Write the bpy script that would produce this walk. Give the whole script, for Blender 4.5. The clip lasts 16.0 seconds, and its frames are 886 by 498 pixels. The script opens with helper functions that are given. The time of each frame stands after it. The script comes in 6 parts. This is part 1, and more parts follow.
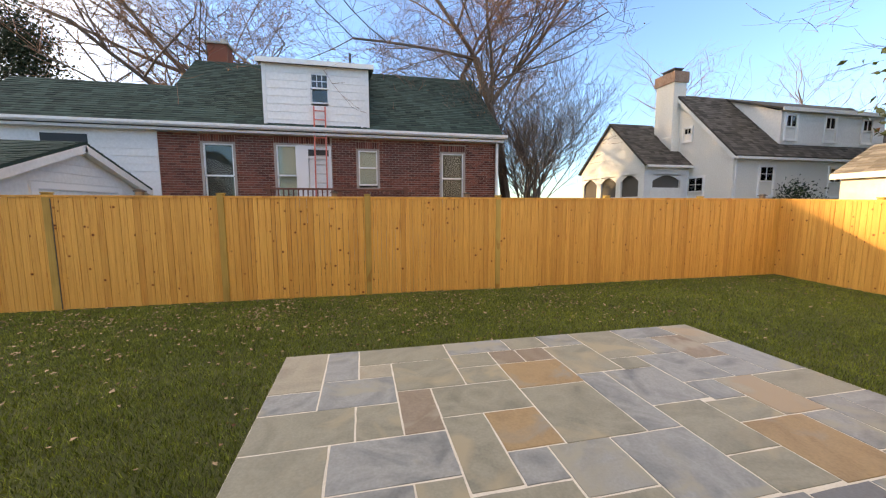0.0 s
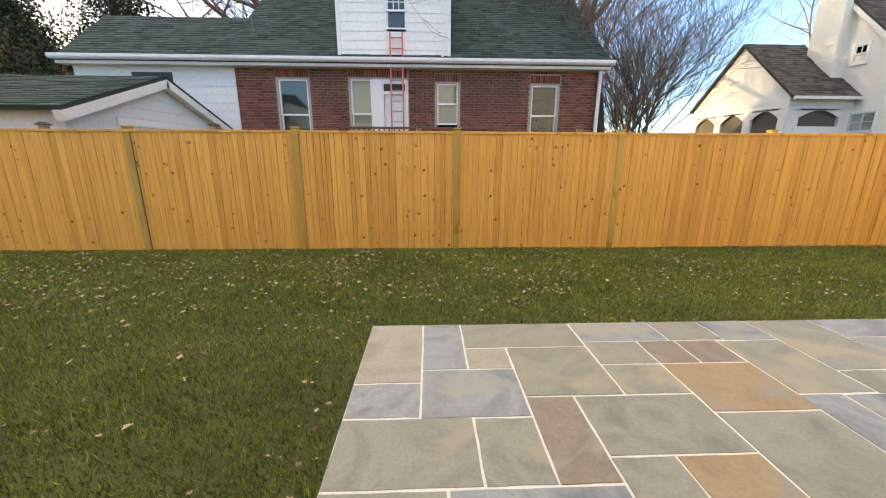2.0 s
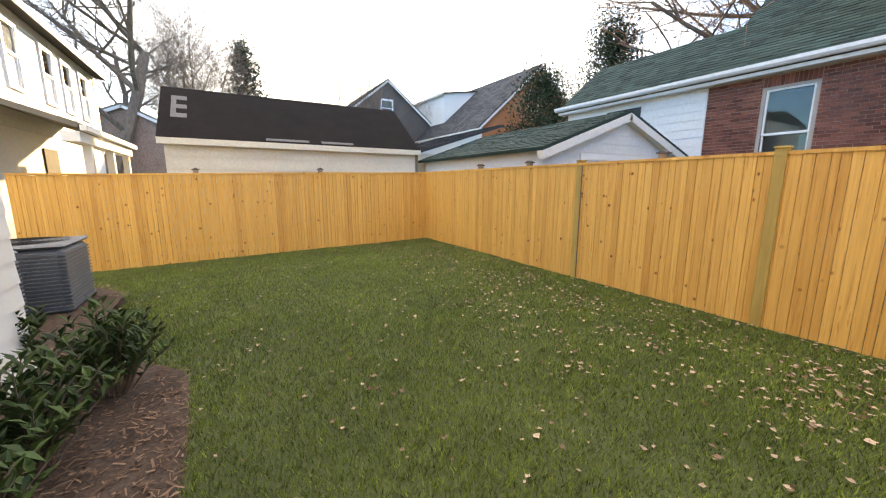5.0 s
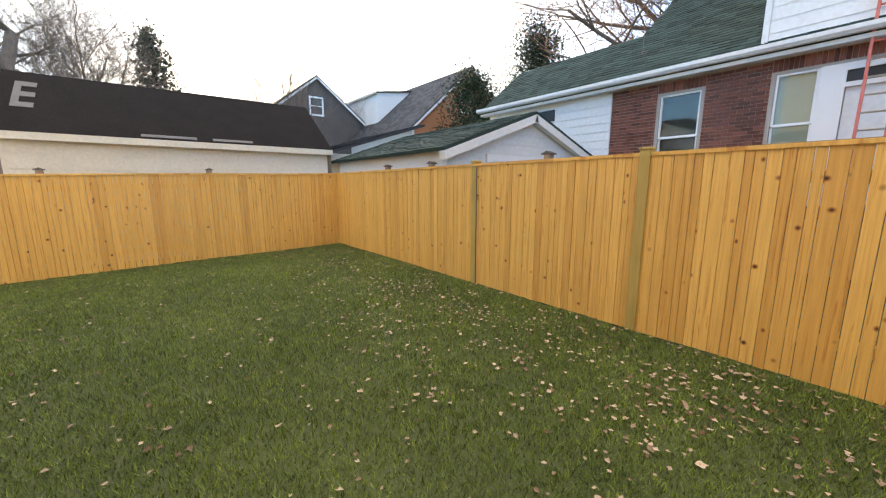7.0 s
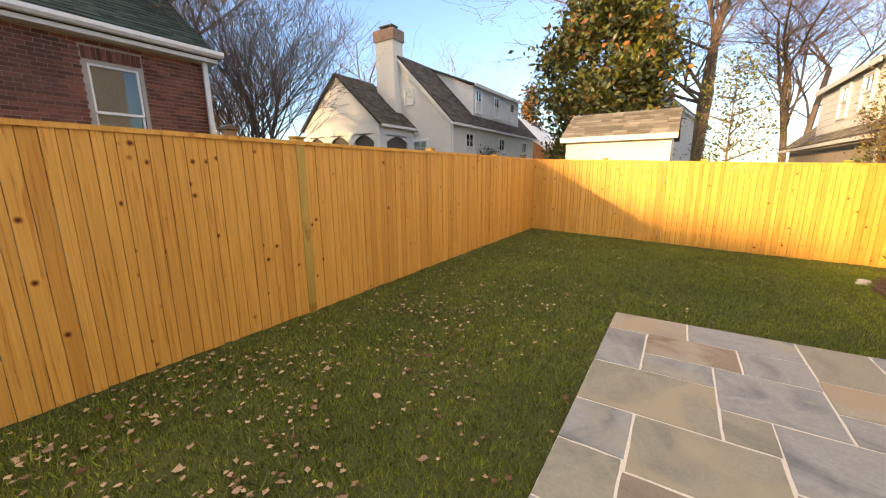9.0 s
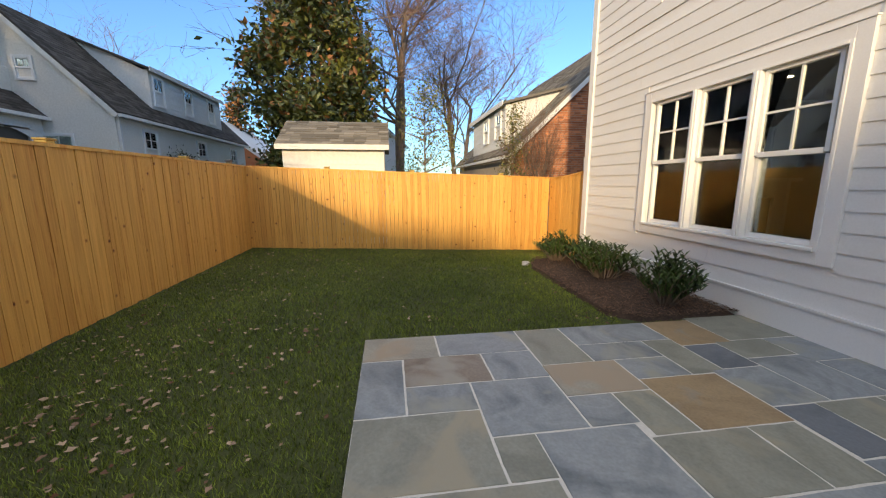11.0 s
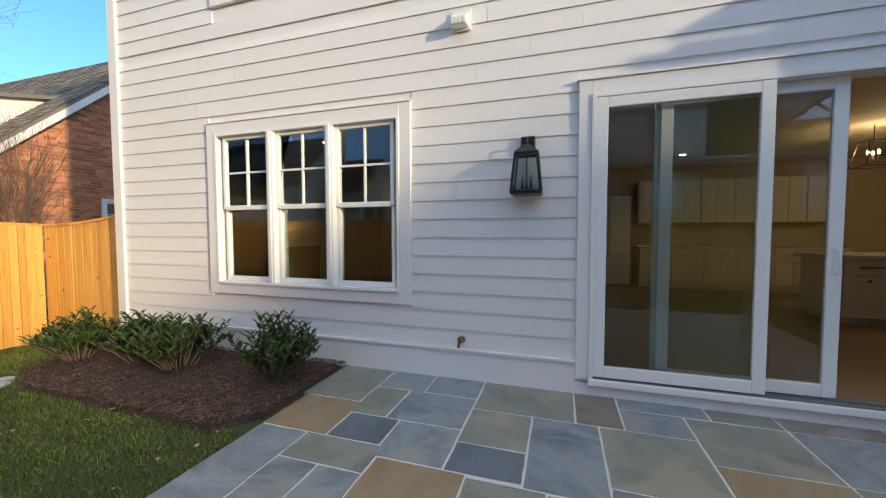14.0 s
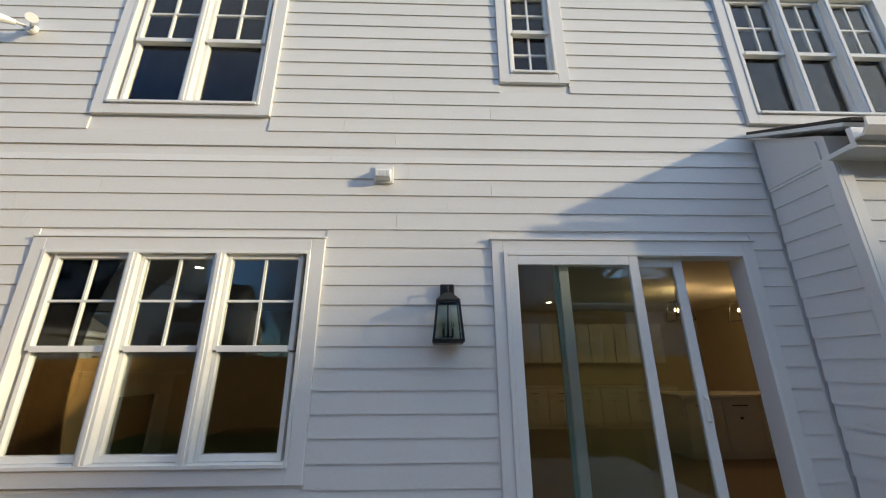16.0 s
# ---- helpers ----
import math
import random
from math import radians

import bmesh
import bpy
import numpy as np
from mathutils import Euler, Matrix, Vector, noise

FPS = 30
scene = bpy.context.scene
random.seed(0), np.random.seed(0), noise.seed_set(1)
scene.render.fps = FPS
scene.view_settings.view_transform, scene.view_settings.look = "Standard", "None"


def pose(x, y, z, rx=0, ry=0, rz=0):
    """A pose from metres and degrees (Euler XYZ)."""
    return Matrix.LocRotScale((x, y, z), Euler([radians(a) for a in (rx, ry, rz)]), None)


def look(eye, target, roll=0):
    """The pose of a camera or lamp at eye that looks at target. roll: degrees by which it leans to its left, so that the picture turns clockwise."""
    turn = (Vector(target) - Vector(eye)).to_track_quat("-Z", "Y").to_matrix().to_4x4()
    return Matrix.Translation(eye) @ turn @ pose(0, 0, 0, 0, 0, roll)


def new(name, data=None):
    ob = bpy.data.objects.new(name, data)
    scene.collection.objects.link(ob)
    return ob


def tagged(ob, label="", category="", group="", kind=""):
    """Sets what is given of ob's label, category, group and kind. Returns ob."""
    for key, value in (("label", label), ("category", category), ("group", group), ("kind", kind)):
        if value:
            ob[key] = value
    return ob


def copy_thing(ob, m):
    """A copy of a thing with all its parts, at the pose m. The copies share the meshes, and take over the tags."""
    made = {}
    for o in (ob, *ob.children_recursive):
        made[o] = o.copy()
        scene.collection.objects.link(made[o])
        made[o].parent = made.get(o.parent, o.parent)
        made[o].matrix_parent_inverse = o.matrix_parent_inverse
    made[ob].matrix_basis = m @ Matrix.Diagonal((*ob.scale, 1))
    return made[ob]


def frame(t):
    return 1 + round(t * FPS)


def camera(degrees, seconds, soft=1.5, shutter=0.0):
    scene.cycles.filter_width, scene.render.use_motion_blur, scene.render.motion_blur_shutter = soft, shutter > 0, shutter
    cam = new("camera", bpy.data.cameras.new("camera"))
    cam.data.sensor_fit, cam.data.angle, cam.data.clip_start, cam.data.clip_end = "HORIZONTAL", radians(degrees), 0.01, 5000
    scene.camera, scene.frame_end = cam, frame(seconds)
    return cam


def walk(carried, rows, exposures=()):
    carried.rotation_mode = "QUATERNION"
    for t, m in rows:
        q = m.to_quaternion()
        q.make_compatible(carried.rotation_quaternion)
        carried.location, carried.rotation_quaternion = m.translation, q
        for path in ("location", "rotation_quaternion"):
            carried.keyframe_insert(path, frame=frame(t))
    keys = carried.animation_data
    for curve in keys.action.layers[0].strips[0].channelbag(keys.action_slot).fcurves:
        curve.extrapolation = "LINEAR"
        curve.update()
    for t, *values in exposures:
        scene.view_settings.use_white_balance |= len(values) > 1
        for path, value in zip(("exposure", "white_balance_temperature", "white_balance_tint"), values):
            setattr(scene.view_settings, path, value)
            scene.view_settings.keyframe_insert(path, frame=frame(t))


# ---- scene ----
cam = camera(100.5, 16.0, 1.2)
PATH = [
    (0, (0.522, 0.434, 1.532), (0.949, 2.376, 1.311), -0.1),
    (0.5, (0.482, 0.616, 1.470), (0.692, 2.579, 1.153), -0.0),
    (1, (0.446, 0.954, 1.387), (0.520, 2.907, 0.960), 0.0),
    (1.5, (0.366, 1.249, 1.385), (0.431, 3.195, 0.931), 0.1),
    (2, (0.203, 1.500, 1.393), (0.278, 3.436, 0.900), 0.2),
    (2.5, (0.174, 1.703, 1.402), (-0.085, 3.635, 0.954), 0.1),
    (3, (0.129, 1.853, 1.406), (-0.692, 3.632, 1.007), 0.2),
    (3.5, (-0.011, 2.023, 1.410), (-1.240, 3.551, 1.017), 0.5),
    (4, (-0.116, 2.178, 1.417), (-1.623, 3.438, 1.041), 0.4),
    (4.2, (-0.149, 2.242, 1.403), (-1.733, 3.405, 1.033), 0.4),
    (6.3, (-0.222, 3.038, 1.446), (-1.957, 3.973, 1.106), 0.1),
    (6.5, (-0.190, 3.151, 1.445), (-1.899, 4.133, 1.103), 0.1),
    (7, (-0.094, 3.404, 1.431), (-1.641, 4.625, 1.090), -0.0),
    (7.5, (0.038, 3.639, 1.387), (-0.703, 5.463, 1.034), 0.1),
    (8, (0.204, 3.780, 1.382), (0.546, 5.719, 1.026), -0.5),
    (8.5, (0.421, 3.845, 1.417), (1.554, 5.445, 1.022), -0.5),
    (9, (0.679, 3.935, 1.422), (2.329, 4.989, 1.014), -0.4),
    (9.5, (0.905, 4.051, 1.407), (2.810, 4.504, 0.997), -0.2),
    (10, (1.067, 4.142, 1.404), (3.028, 4.169, 1.007), 0.0),
    (10.2, (1.145, 4.152, 1.394), (3.105, 4.106, 1.000), 0.0),
    (12.3, (2.103, 3.964, 1.368), (3.911, 3.145, 1.126), 0.2),
    (12.5, (2.171, 3.936, 1.366), (3.915, 2.983, 1.141), 0.4),
    (13, (2.315, 3.851, 1.357), (3.636, 2.364, 1.155), 0.3),
    (13.5, (2.480, 3.809, 1.367), (3.314, 1.997, 1.222), 0.2),
    (14, (2.650, 3.752, 1.360), (3.257, 1.848, 1.267), -0.1),
    (14.5, (2.783, 3.667, 1.408), (3.205, 1.712, 1.420), 0.0),
    (15, (2.905, 3.642, 1.453), (3.023, 1.654, 1.631), -0.0),
    (15.5, (3.014, 3.645, 1.485), (2.966, 1.678, 1.846), -0.2),
    (16, (3.052, 3.644, 1.494), (2.992, 1.738, 2.099), -0.2),
]
EXPOSURES = [(0.0, 3.15, 10500, 15), (1.5, 3.38, 10900, 13), (4.0, 3.82, 10000, 10), (7.0, 3.68, 9600, 9), (8.0, 3.5, 11600, 14), (9.0, 3.12, 12200, 18), (10.0, 2.5, 9000, 12), (12.5, 2.28, 7500, 6), (14.5, 2.48, 6800, 3), (16.0, 2.12, 6750, 2)]
walk(cam, [(t, look(eye, target, roll)) for t, eye, target, roll in PATH], EXPOSURES)

# ---- world, sun, exposure ----
SUN_WAY = Vector((-0.902, 0.381, 0.205)).normalized()
world = bpy.data.worlds.new("sky")
scene.world = world
world.use_nodes = True
wt = world.node_tree
bg = wt.nodes["Background"]
sky = wt.nodes.new("ShaderNodeTexSky")
sky.sky_type = "NISHITA"
sky.sun_disc = False
sky.sun_elevation = math.asin(SUN_WAY.z)
sky.sun_rotation = math.atan2(SUN_WAY.x, SUN_WAY.y)
sky.air_density, sky.dust_density, sky.ozone_density = 1.0, 0.6, 2.0
# thin bright cloud veil around the low western sun
geo = wt.nodes.new("ShaderNodeTexCoord")
toward = wt.nodes.new("ShaderNodeVectorMath")
toward.operation = "DOT_PRODUCT"
toward.inputs[1].default_value = SUN_WAY
wt.links.new(geo.outputs["Generated"], toward.inputs[0])
fade = wt.nodes.new("ShaderNodeMapRange")
fade.interpolation_type = "SMOOTHSTEP"
fade.inputs[1].default_value, fade.inputs[2].default_value = 0.66, 1.0
wt.links.new(toward.outputs["Value"], fade.inputs[0])
cloud = wt.nodes.new("ShaderNodeTexNoise")
cloud.inputs["Scale"].default_value, cloud.inputs["Detail"].default_value, cloud.inputs["Distortion"].default_value = 2.2, 6.0, 0.6
wt.links.new(geo.outputs["Generated"], cloud.inputs["Vector"])
body = wt.nodes.new("ShaderNodeMapRange")
body.inputs[1].default_value, body.inputs[2].default_value, body.inputs[3].default_value, body.inputs[4].default_value = 0.35, 0.65, 0.45, 1.0
wt.links.new(cloud.outputs[0], body.inputs[0])
cover = wt.nodes.new("ShaderNodeMath")
cover.operation = "MULTIPLY"
wt.links.new(fade.outputs[0], cover.inputs[0])
wt.links.new(body.outputs[0], cover.inputs[1])
veil = wt.nodes.new("ShaderNodeMix")
veil.data_type, veil.blend_type = "RGBA", "MIX"
veil.inputs[7].default_value = (2.3, 2.32, 2.35, 1)
# thin high cloud in the veil's colour, added above the view to brighten shade
rise = wt.nodes.new("ShaderNodeSeparateXYZ")
wt.links.new(geo.outputs["Generated"], rise.inputs[0])
high = wt.nodes.new("ShaderNodeMapRange")
high.interpolation_type = "SMOOTHSTEP"
high.inputs[1].default_value, high.inputs[2].default_value, high.inputs[4].default_value = 0.42, 0.85, 0.68
wt.links.new(rise.outputs[2], high.inputs[0])
overhead = wt.nodes.new("ShaderNodeMath")
overhead.operation = "MULTIPLY"
wt.links.new(high.outputs[0], overhead.inputs[0])
wt.links.new(body.outputs[0], overhead.inputs[1])
both = wt.nodes.new("ShaderNodeMath")
both.operation = "MAXIMUM"
wt.links.new(cover.outputs[0], both.inputs[0])
wt.links.new(overhead.outputs[0], both.inputs[1])
wt.links.new(both.outputs[0], veil.inputs[0])
deep = wt.nodes.new("ShaderNodeMix")
deep.data_type, deep.blend_type = "RGBA", "MULTIPLY"
deep.inputs[0].default_value, deep.inputs[7].default_value = 1.0, (0.205, 0.335, 0.55, 1)
wt.links.new(sky.outputs[0], deep.inputs[6])
wt.links.new(deep.outputs[2], veil.inputs[6])
wt.links.new(veil.outputs[2], bg.inputs[0])
bg.inputs[1].default_value = 0.15
sun = new("sun", bpy.data.lights.new("sun", "SUN"))
sun.data.energy, sun.data.angle, sun.data.color = 0.9, radians(1.4), (1.0, 0.80, 0.55)
sun.matrix_world = look(SUN_WAY * 60, (0, 0, 0))


# ---- materials ----
def shader(name):
    m = bpy.data.materials.new(name)
    m.use_nodes = True
    return m, m.node_tree, m.node_tree.nodes["Principled BSDF"]


def node(nt, kind, **inputs):
    n = nt.nodes.new(kind)
    for k, v in inputs.items():
        n.inputs[k.replace("_", " ")].default_value = v
    return n


def coords(nt, scale=(1, 1, 1), shift=False):
    tc = nt.nodes.new("ShaderNodeTexCoord")
    mp = nt.nodes.new("ShaderNodeMapping")
    mp.inputs["Scale"].default_value = scale
    nt.links.new(tc.outputs["Object"], mp.inputs["Vector"])
    if shift:
        oi = nt.nodes.new("ShaderNodeObjectInfo")
        mul = nt.nodes.new("ShaderNodeMath")
        mul.operation = "MULTIPLY"
        mul.inputs[1].default_value = 37.0
        nt.links.new(oi.outputs["Random"], mul.inputs[0])
        nt.links.new(mul.outputs[0], mp.inputs["Location"])
    return mp.outputs[0]


def ramp(nt, source, stops):
    r = nt.nodes.new("ShaderNodeValToRGB")
    el = r.color_ramp.elements
    while len(el) < len(stops):
        el.new(0.5)
    for e, (p, c) in zip(el, stops):
        e.position, e.color = p, (*c, 1)
    nt.links.new(source, r.inputs[0])
    return r.outputs[0]


def mixed(nt, mode, fac, a, b):
    x = nt.nodes.new("ShaderNodeMix")
    x.data_type, x.blend_type = "RGBA", mode
    for sock, v in ((x.inputs[0], fac), (x.inputs[6], a), (x.inputs[7], b)):
        if isinstance(v, (int, float)):
            sock.default_value = v
        elif isinstance(v, tuple):
            sock.default_value = (*v, 1)
        else:
            nt.links.new(v, sock)
    return x.outputs[2]


def bumped(nt, b, height, strength, distance=0.01):
    n = node(nt, "ShaderNodeBump", Strength=strength, Distance=distance)
    nt.links.new(height, n.inputs["Height"])
    nt.links.new(n.outputs[0], b.inputs["Normal"])


def surface(name, dark, light, rough=0.6, fine=40, coarse=1.5, bump=0.15, metal=0.0, stretch=(1, 1, 1), per_object=0.0, wear=0.35):
    """A two-scale surface: fine grain and broad stains between two colours."""
    m, nt, b = shader(name)
    v = coords(nt, stretch, per_object > 0)
    n1 = node(nt, "ShaderNodeTexNoise", Scale=fine, Detail=4.0)
    n2 = node(nt, "ShaderNodeTexNoise", Scale=coarse, Detail=3.0)
    nt.links.new(v, n1.inputs["Vector"])
    nt.links.new(v, n2.inputs["Vector"])
    f = mixed(nt, "MIX", wear, n1.outputs[0], n2.outputs[0])
    c = ramp(nt, f, [(0.3, dark), (0.7, light)])
    if per_object:
        oi = nt.nodes.new("ShaderNodeObjectInfo")
        k = ramp(nt, oi.outputs["Random"], [(0.0, (1 - per_object,) * 3), (1.0, (1 + per_object * 0.3,) * 3)])
        c = mixed(nt, "MULTIPLY", 1.0, c, k)
    nt.links.new(c, b.inputs["Base Color"])
    b.inputs["Roughness"].default_value, b.inputs["Metallic"].default_value = rough, metal
    if bump:
        bumped(nt, b, n1.outputs[0], bump)
    return m


def fence_wood(name, dark, light, knots=True):
    m, nt, b = shader(name)
    v = coords(nt, (26, 26, 1.1), True)
    n1 = node(nt, "ShaderNodeTexNoise", Scale=2.2, Detail=5.0, Distortion=0.6)
    nt.links.new(v, n1.inputs["Vector"])
    c = ramp(nt, n1.outputs[0], [(0.25, dark), (0.75, light)])
    v2 = coords(nt, (1, 1, 0.35), True)
    n2 = node(nt, "ShaderNodeTexNoise", Scale=5.0, Detail=2.0)
    nt.links.new(v2, n2.inputs["Vector"])
    c = mixed(nt, "MULTIPLY", 0.5, c, ramp(nt, n2.outputs[0], [(0.35, (0.78, 0.70, 0.62)), (0.65, (1.05, 1.05, 1.05))]))
    if knots:
        v3 = coords(nt, (0.6, 0.001, 6.5), True)
        vo = node(nt, "ShaderNodeTexVoronoi", Scale=1.0, Randomness=1.0)
        nt.links.new(v3, vo.inputs["Vector"])
        halo = ramp(nt, vo.outputs["Distance"], [(0.055, (0.10, 0.04, 0.015)), (0.085, (0.45, 0.25, 0.12)), (0.17, (1, 1, 1))])
        pick = ramp(nt, vo.outputs["Color"], [(0.50, (0, 0, 0)), (0.52, (1, 1, 1))])
        c = mixed(nt, "MULTIPLY", pick, c, halo)
    v4 = coords(nt, (1.6, 1, 0.55), True)
    n4 = node(nt, "ShaderNodeTexNoise", Scale=2.6, Detail=3.0, Distortion=1.2)
    nt.links.new(v4, n4.inputs["Vector"])
    c = mixed(nt, "MULTIPLY", 0.85, c, ramp(nt, n4.outputs[0], [(0.60, (1, 1, 1)), (0.66, (0.72, 0.50, 0.34)), (0.72, (0.98, 0.93, 0.88))]))
    oi = nt.nodes.new("ShaderNodeObjectInfo")
    k = ramp(nt, oi.outputs["Random"], [(0.0, (0.86, 0.78, 0.68)), (0.2, (0.96, 0.93, 0.88)), (0.7, (1.03, 1.02, 0.98)), (1.0, (1.08, 1.10, 1.10))])
    nt.links.new(mixed(nt, "MULTIPLY", 1.0, c, k), b.inputs["Base Color"])
    b.inputs["Roughness"].default_value = 0.62
    bumped(nt, b, n1.outputs[0], 0.2, 0.004)
    return m


def flagstone(name, dark, light, stain, amount):
    m, nt, b = shader(name)
    v = coords(nt, (1, 1, 1), True)
    n1 = node(nt, "ShaderNodeTexNoise", Scale=1.6, Detail=6.0, Roughness=0.55, Distortion=1.4)
    n2 = node(nt, "ShaderNodeTexNoise", Scale=55.0, Detail=4.0)
    n3 = node(nt, "ShaderNodeTexNoise", Scale=2.3, Detail=3.0, Distortion=0.8)
    for n in (n1, n2, n3):
        nt.links.new(v, n.inputs["Vector"])
    c = ramp(nt, n1.outputs[0], [(0.28, dark), (0.52, light), (0.75, dark)])
    c = mixed(nt, "MULTIPLY", 0.55, c, ramp(nt, n2.outputs[0], [(0.3, (0.75, 0.75, 0.75)), (0.7, (1.1, 1.1, 1.1))]))
    oi = nt.nodes.new("ShaderNodeObjectInfo")
    add = nt.nodes.new("ShaderNodeMath")
    add.operation = "MULTIPLY_ADD"
    add.inputs[1].default_value, add.inputs[2].default_value = 0.22, amount - 0.11
    nt.links.new(oi.outputs["Random"], add.inputs[0])
    sm = nt.nodes.new("ShaderNodeMath")
    sm.operation = "ADD"
    nt.links.new(n3.outputs[0], sm.inputs[0])
    nt.links.new(add.outputs[0], sm.inputs[1])
    c = mixed(nt, "MIX", ramp(nt, sm.outputs[0], [(0.60, (0, 0, 0)), (0.74, (1, 1, 1))]), c, stain)
    nt.links.new(c, b.inputs["Base Color"])
    b.inputs["Roughness"].default_value = 0.55
    h = mixed(nt, "MIX", 0.3, n1.outputs[0], n2.outputs[0])
    bumped(nt, b, h, 0.35, 0.01)
    return m


def glass(name, tint=(0.9, 0.95, 0.93), ior=1.5):
    m, nt, b = shader(name)
    fr = node(nt, "ShaderNodeFresnel", IOR=ior)
    tr = node(nt, "ShaderNodeBsdfTransparent", Color=(*tint, 1))
    gl = node(nt, "ShaderNodeBsdfGlossy", Color=(1, 1, 1, 1), Roughness=0.015)
    mx = nt.nodes.new("ShaderNodeMixShader")
    nt.links.new(fr.outputs[0], mx.inputs[0])
    nt.links.new(tr.outputs[0], mx.inputs[1])
    nt.links.new(gl.outputs[0], mx.inputs[2])
    nt.links.new(mx.outputs[0], nt.nodes["Material Output"].inputs[0])
    return m


def glow(name, colour, strength):
    m, nt, b = shader(name)
    b.inputs["Emission Color"].default_value = (*colour, 1)
    b.inputs["Emission Strength"].default_value = strength
    return m


def foliage(name, dark, light, rough=0.5, gloss=0.5):
    m, nt, b = shader(name)
    g = nt.nodes.new("ShaderNodeNewGeometry")
    c = ramp(nt, g.outputs["Random Per Island"], [(0.0, dark), (0.6, light), (1.0, tuple(x * 1.35 for x in light))])
    nt.links.new(c, b.inputs["Base Color"])
    b.inputs["Roughness"].default_value = rough
    b.inputs["Specular IOR Level"].default_value = gloss
    return m


def patches(m, coarse, fine):
    """Broad yellowish and dark green drifts over a material's own colour."""
    nt = m.node_tree
    b = nt.nodes["Principled BSDF"]
    was = b.inputs["Base Color"].links[0].from_socket
    v = coords(nt)
    c = was
    for scale, lo, hi in ((coarse, (0.78, 0.84, 0.80), (1.12, 1.12, 1.0)), (fine, (0.72, 0.76, 0.72), (1.20, 1.16, 1.05))):
        n = node(nt, "ShaderNodeTexNoise", Scale=scale, Detail=3.0)
        nt.links.new(v, n.inputs["Vector"])
        c = mixed(nt, "MULTIPLY", 1.0, c, ramp(nt, n.outputs[0], [(0.32, lo), (0.68, hi)]))
    nt.links.new(c, b.inputs["Base Color"])


MAT_CEDAR = fence_wood("new_cedar", (0.64, 0.335, 0.080), (0.86, 0.495, 0.14))
MAT_POST = fence_wood("treated_pine", (0.42, 0.30, 0.085), (0.58, 0.42, 0.13), False)
MAT_OLDPOST = surface("weathered_post", (0.22, 0.15, 0.10), (0.36, 0.27, 0.19), 0.8, 30, 3, 0.3, stretch=(1, 1, 0.2))
MAT_CAP_AND_GAP = surface("dark_post_cap_and_gap", (0.05, 0.045, 0.04), (0.12, 0.10, 0.09), 0.6, 30, 3, 0.2)
MAT_LAWN = surface("lawn_soil_and_thatch", (0.022, 0.032, 0.007), (0.075, 0.090, 0.024), 0.95, 60, 0.9, 0.6)
MAT_MULCH = surface("hardwood_mulch", (0.030, 0.019, 0.014), (0.098, 0.062, 0.045), 0.95, 45, 4, 1.0)
MAT_CHIP = foliage("mulch_chips", (0.032, 0.019, 0.013), (0.18, 0.112, 0.076), 0.9, 0.2)
MAT_MORTAR = surface("pale_mortar", (0.56, 0.54, 0.50), (0.72, 0.70, 0.66), 0.9, 80, 6, 0.4)
STONE = {
    "B": flagstone("blue_grey_flagstone", (0.119, 0.142, 0.161), (0.276, 0.306, 0.325), (0.287, 0.293, 0.258), 0.04),
    "G": flagstone("grey_green_flagstone", (0.171, 0.180, 0.154), (0.264, 0.269, 0.227), (0.315, 0.288, 0.217), 0.05),
    "T": flagstone("buff_flagstone", (0.250, 0.240, 0.203), (0.333, 0.322, 0.272), (0.333, 0.269, 0.198), 0.04),
    "O": flagstone("ochre_flagstone", (0.241, 0.167, 0.094), (0.333, 0.240, 0.139), (0.250, 0.240, 0.208), 0.03),
    "D": flagstone("dark_slate_flagstone", (0.088, 0.108, 0.133), (0.149, 0.171, 0.198), (0.185, 0.202, 0.208), 0.0),
    "N": flagstone("brown_flagstone", (0.171, 0.136, 0.107), (0.246, 0.206, 0.168), (0.306, 0.288, 0.247), 0.03),
}
MAT_SIDING = surface("white_fibre_cement_paint", (0.76, 0.755, 0.735), (0.82, 0.815, 0.80), 0.45, 60, 0.8, 0.06, per_object=0.03)
MAT_TRIM = surface("white_trim_paint", (0.79, 0.785, 0.77), (0.84, 0.835, 0.82), 0.35, 70, 1.2, 0.03)
MAT_VINYL = surface("white_window_vinyl", (0.82, 0.82, 0.80), (0.86, 0.86, 0.84), 0.3, 60, 2, 0.02)
MAT_FARWHITE = surface("old_white_siding", (0.66, 0.66, 0.64), (0.80, 0.80, 0.78), 0.55, 14, 0.7, 0.1)
MAT_WHITEBRICK = surface("painted_white_brick", (0.68, 0.66, 0.60), (0.82, 0.80, 0.75), 0.7, 18, 0.8, 0.4)
MAT_GLASS = glass("window_glass")
MAT_GREENEDGE = surface("pale_green_glass_edge", (0.35, 0.50, 0.46), (0.46, 0.60, 0.55), 0.25, 20, 2, 0.0)
MAT_BRICK = surface("red_brick", (0.115, 0.036, 0.026), (0.235, 0.080, 0.056), 0.85, 50, 6, 0.4, per_object=0.5)
MAT_BRICKS = foliage("red_bricks_far", (0.10, 0.033, 0.024), (0.205, 0.072, 0.050), 0.85, 0.2)
MAT_LIGHTBRICK = foliage("orange_red_bricks", (0.34, 0.115, 0.055), (0.52, 0.21, 0.105), 0.85, 0.2)
MAT_BROWNBRICK = surface("weathered_bare_brick", (0.22, 0.12, 0.085), (0.42, 0.30, 0.24), 0.9, 14, 2, 0.4)
MAT_GROUT = surface("brick_mortar", (0.34, 0.29, 0.25), (0.46, 0.41, 0.36), 0.9, 60, 4, 0.3)
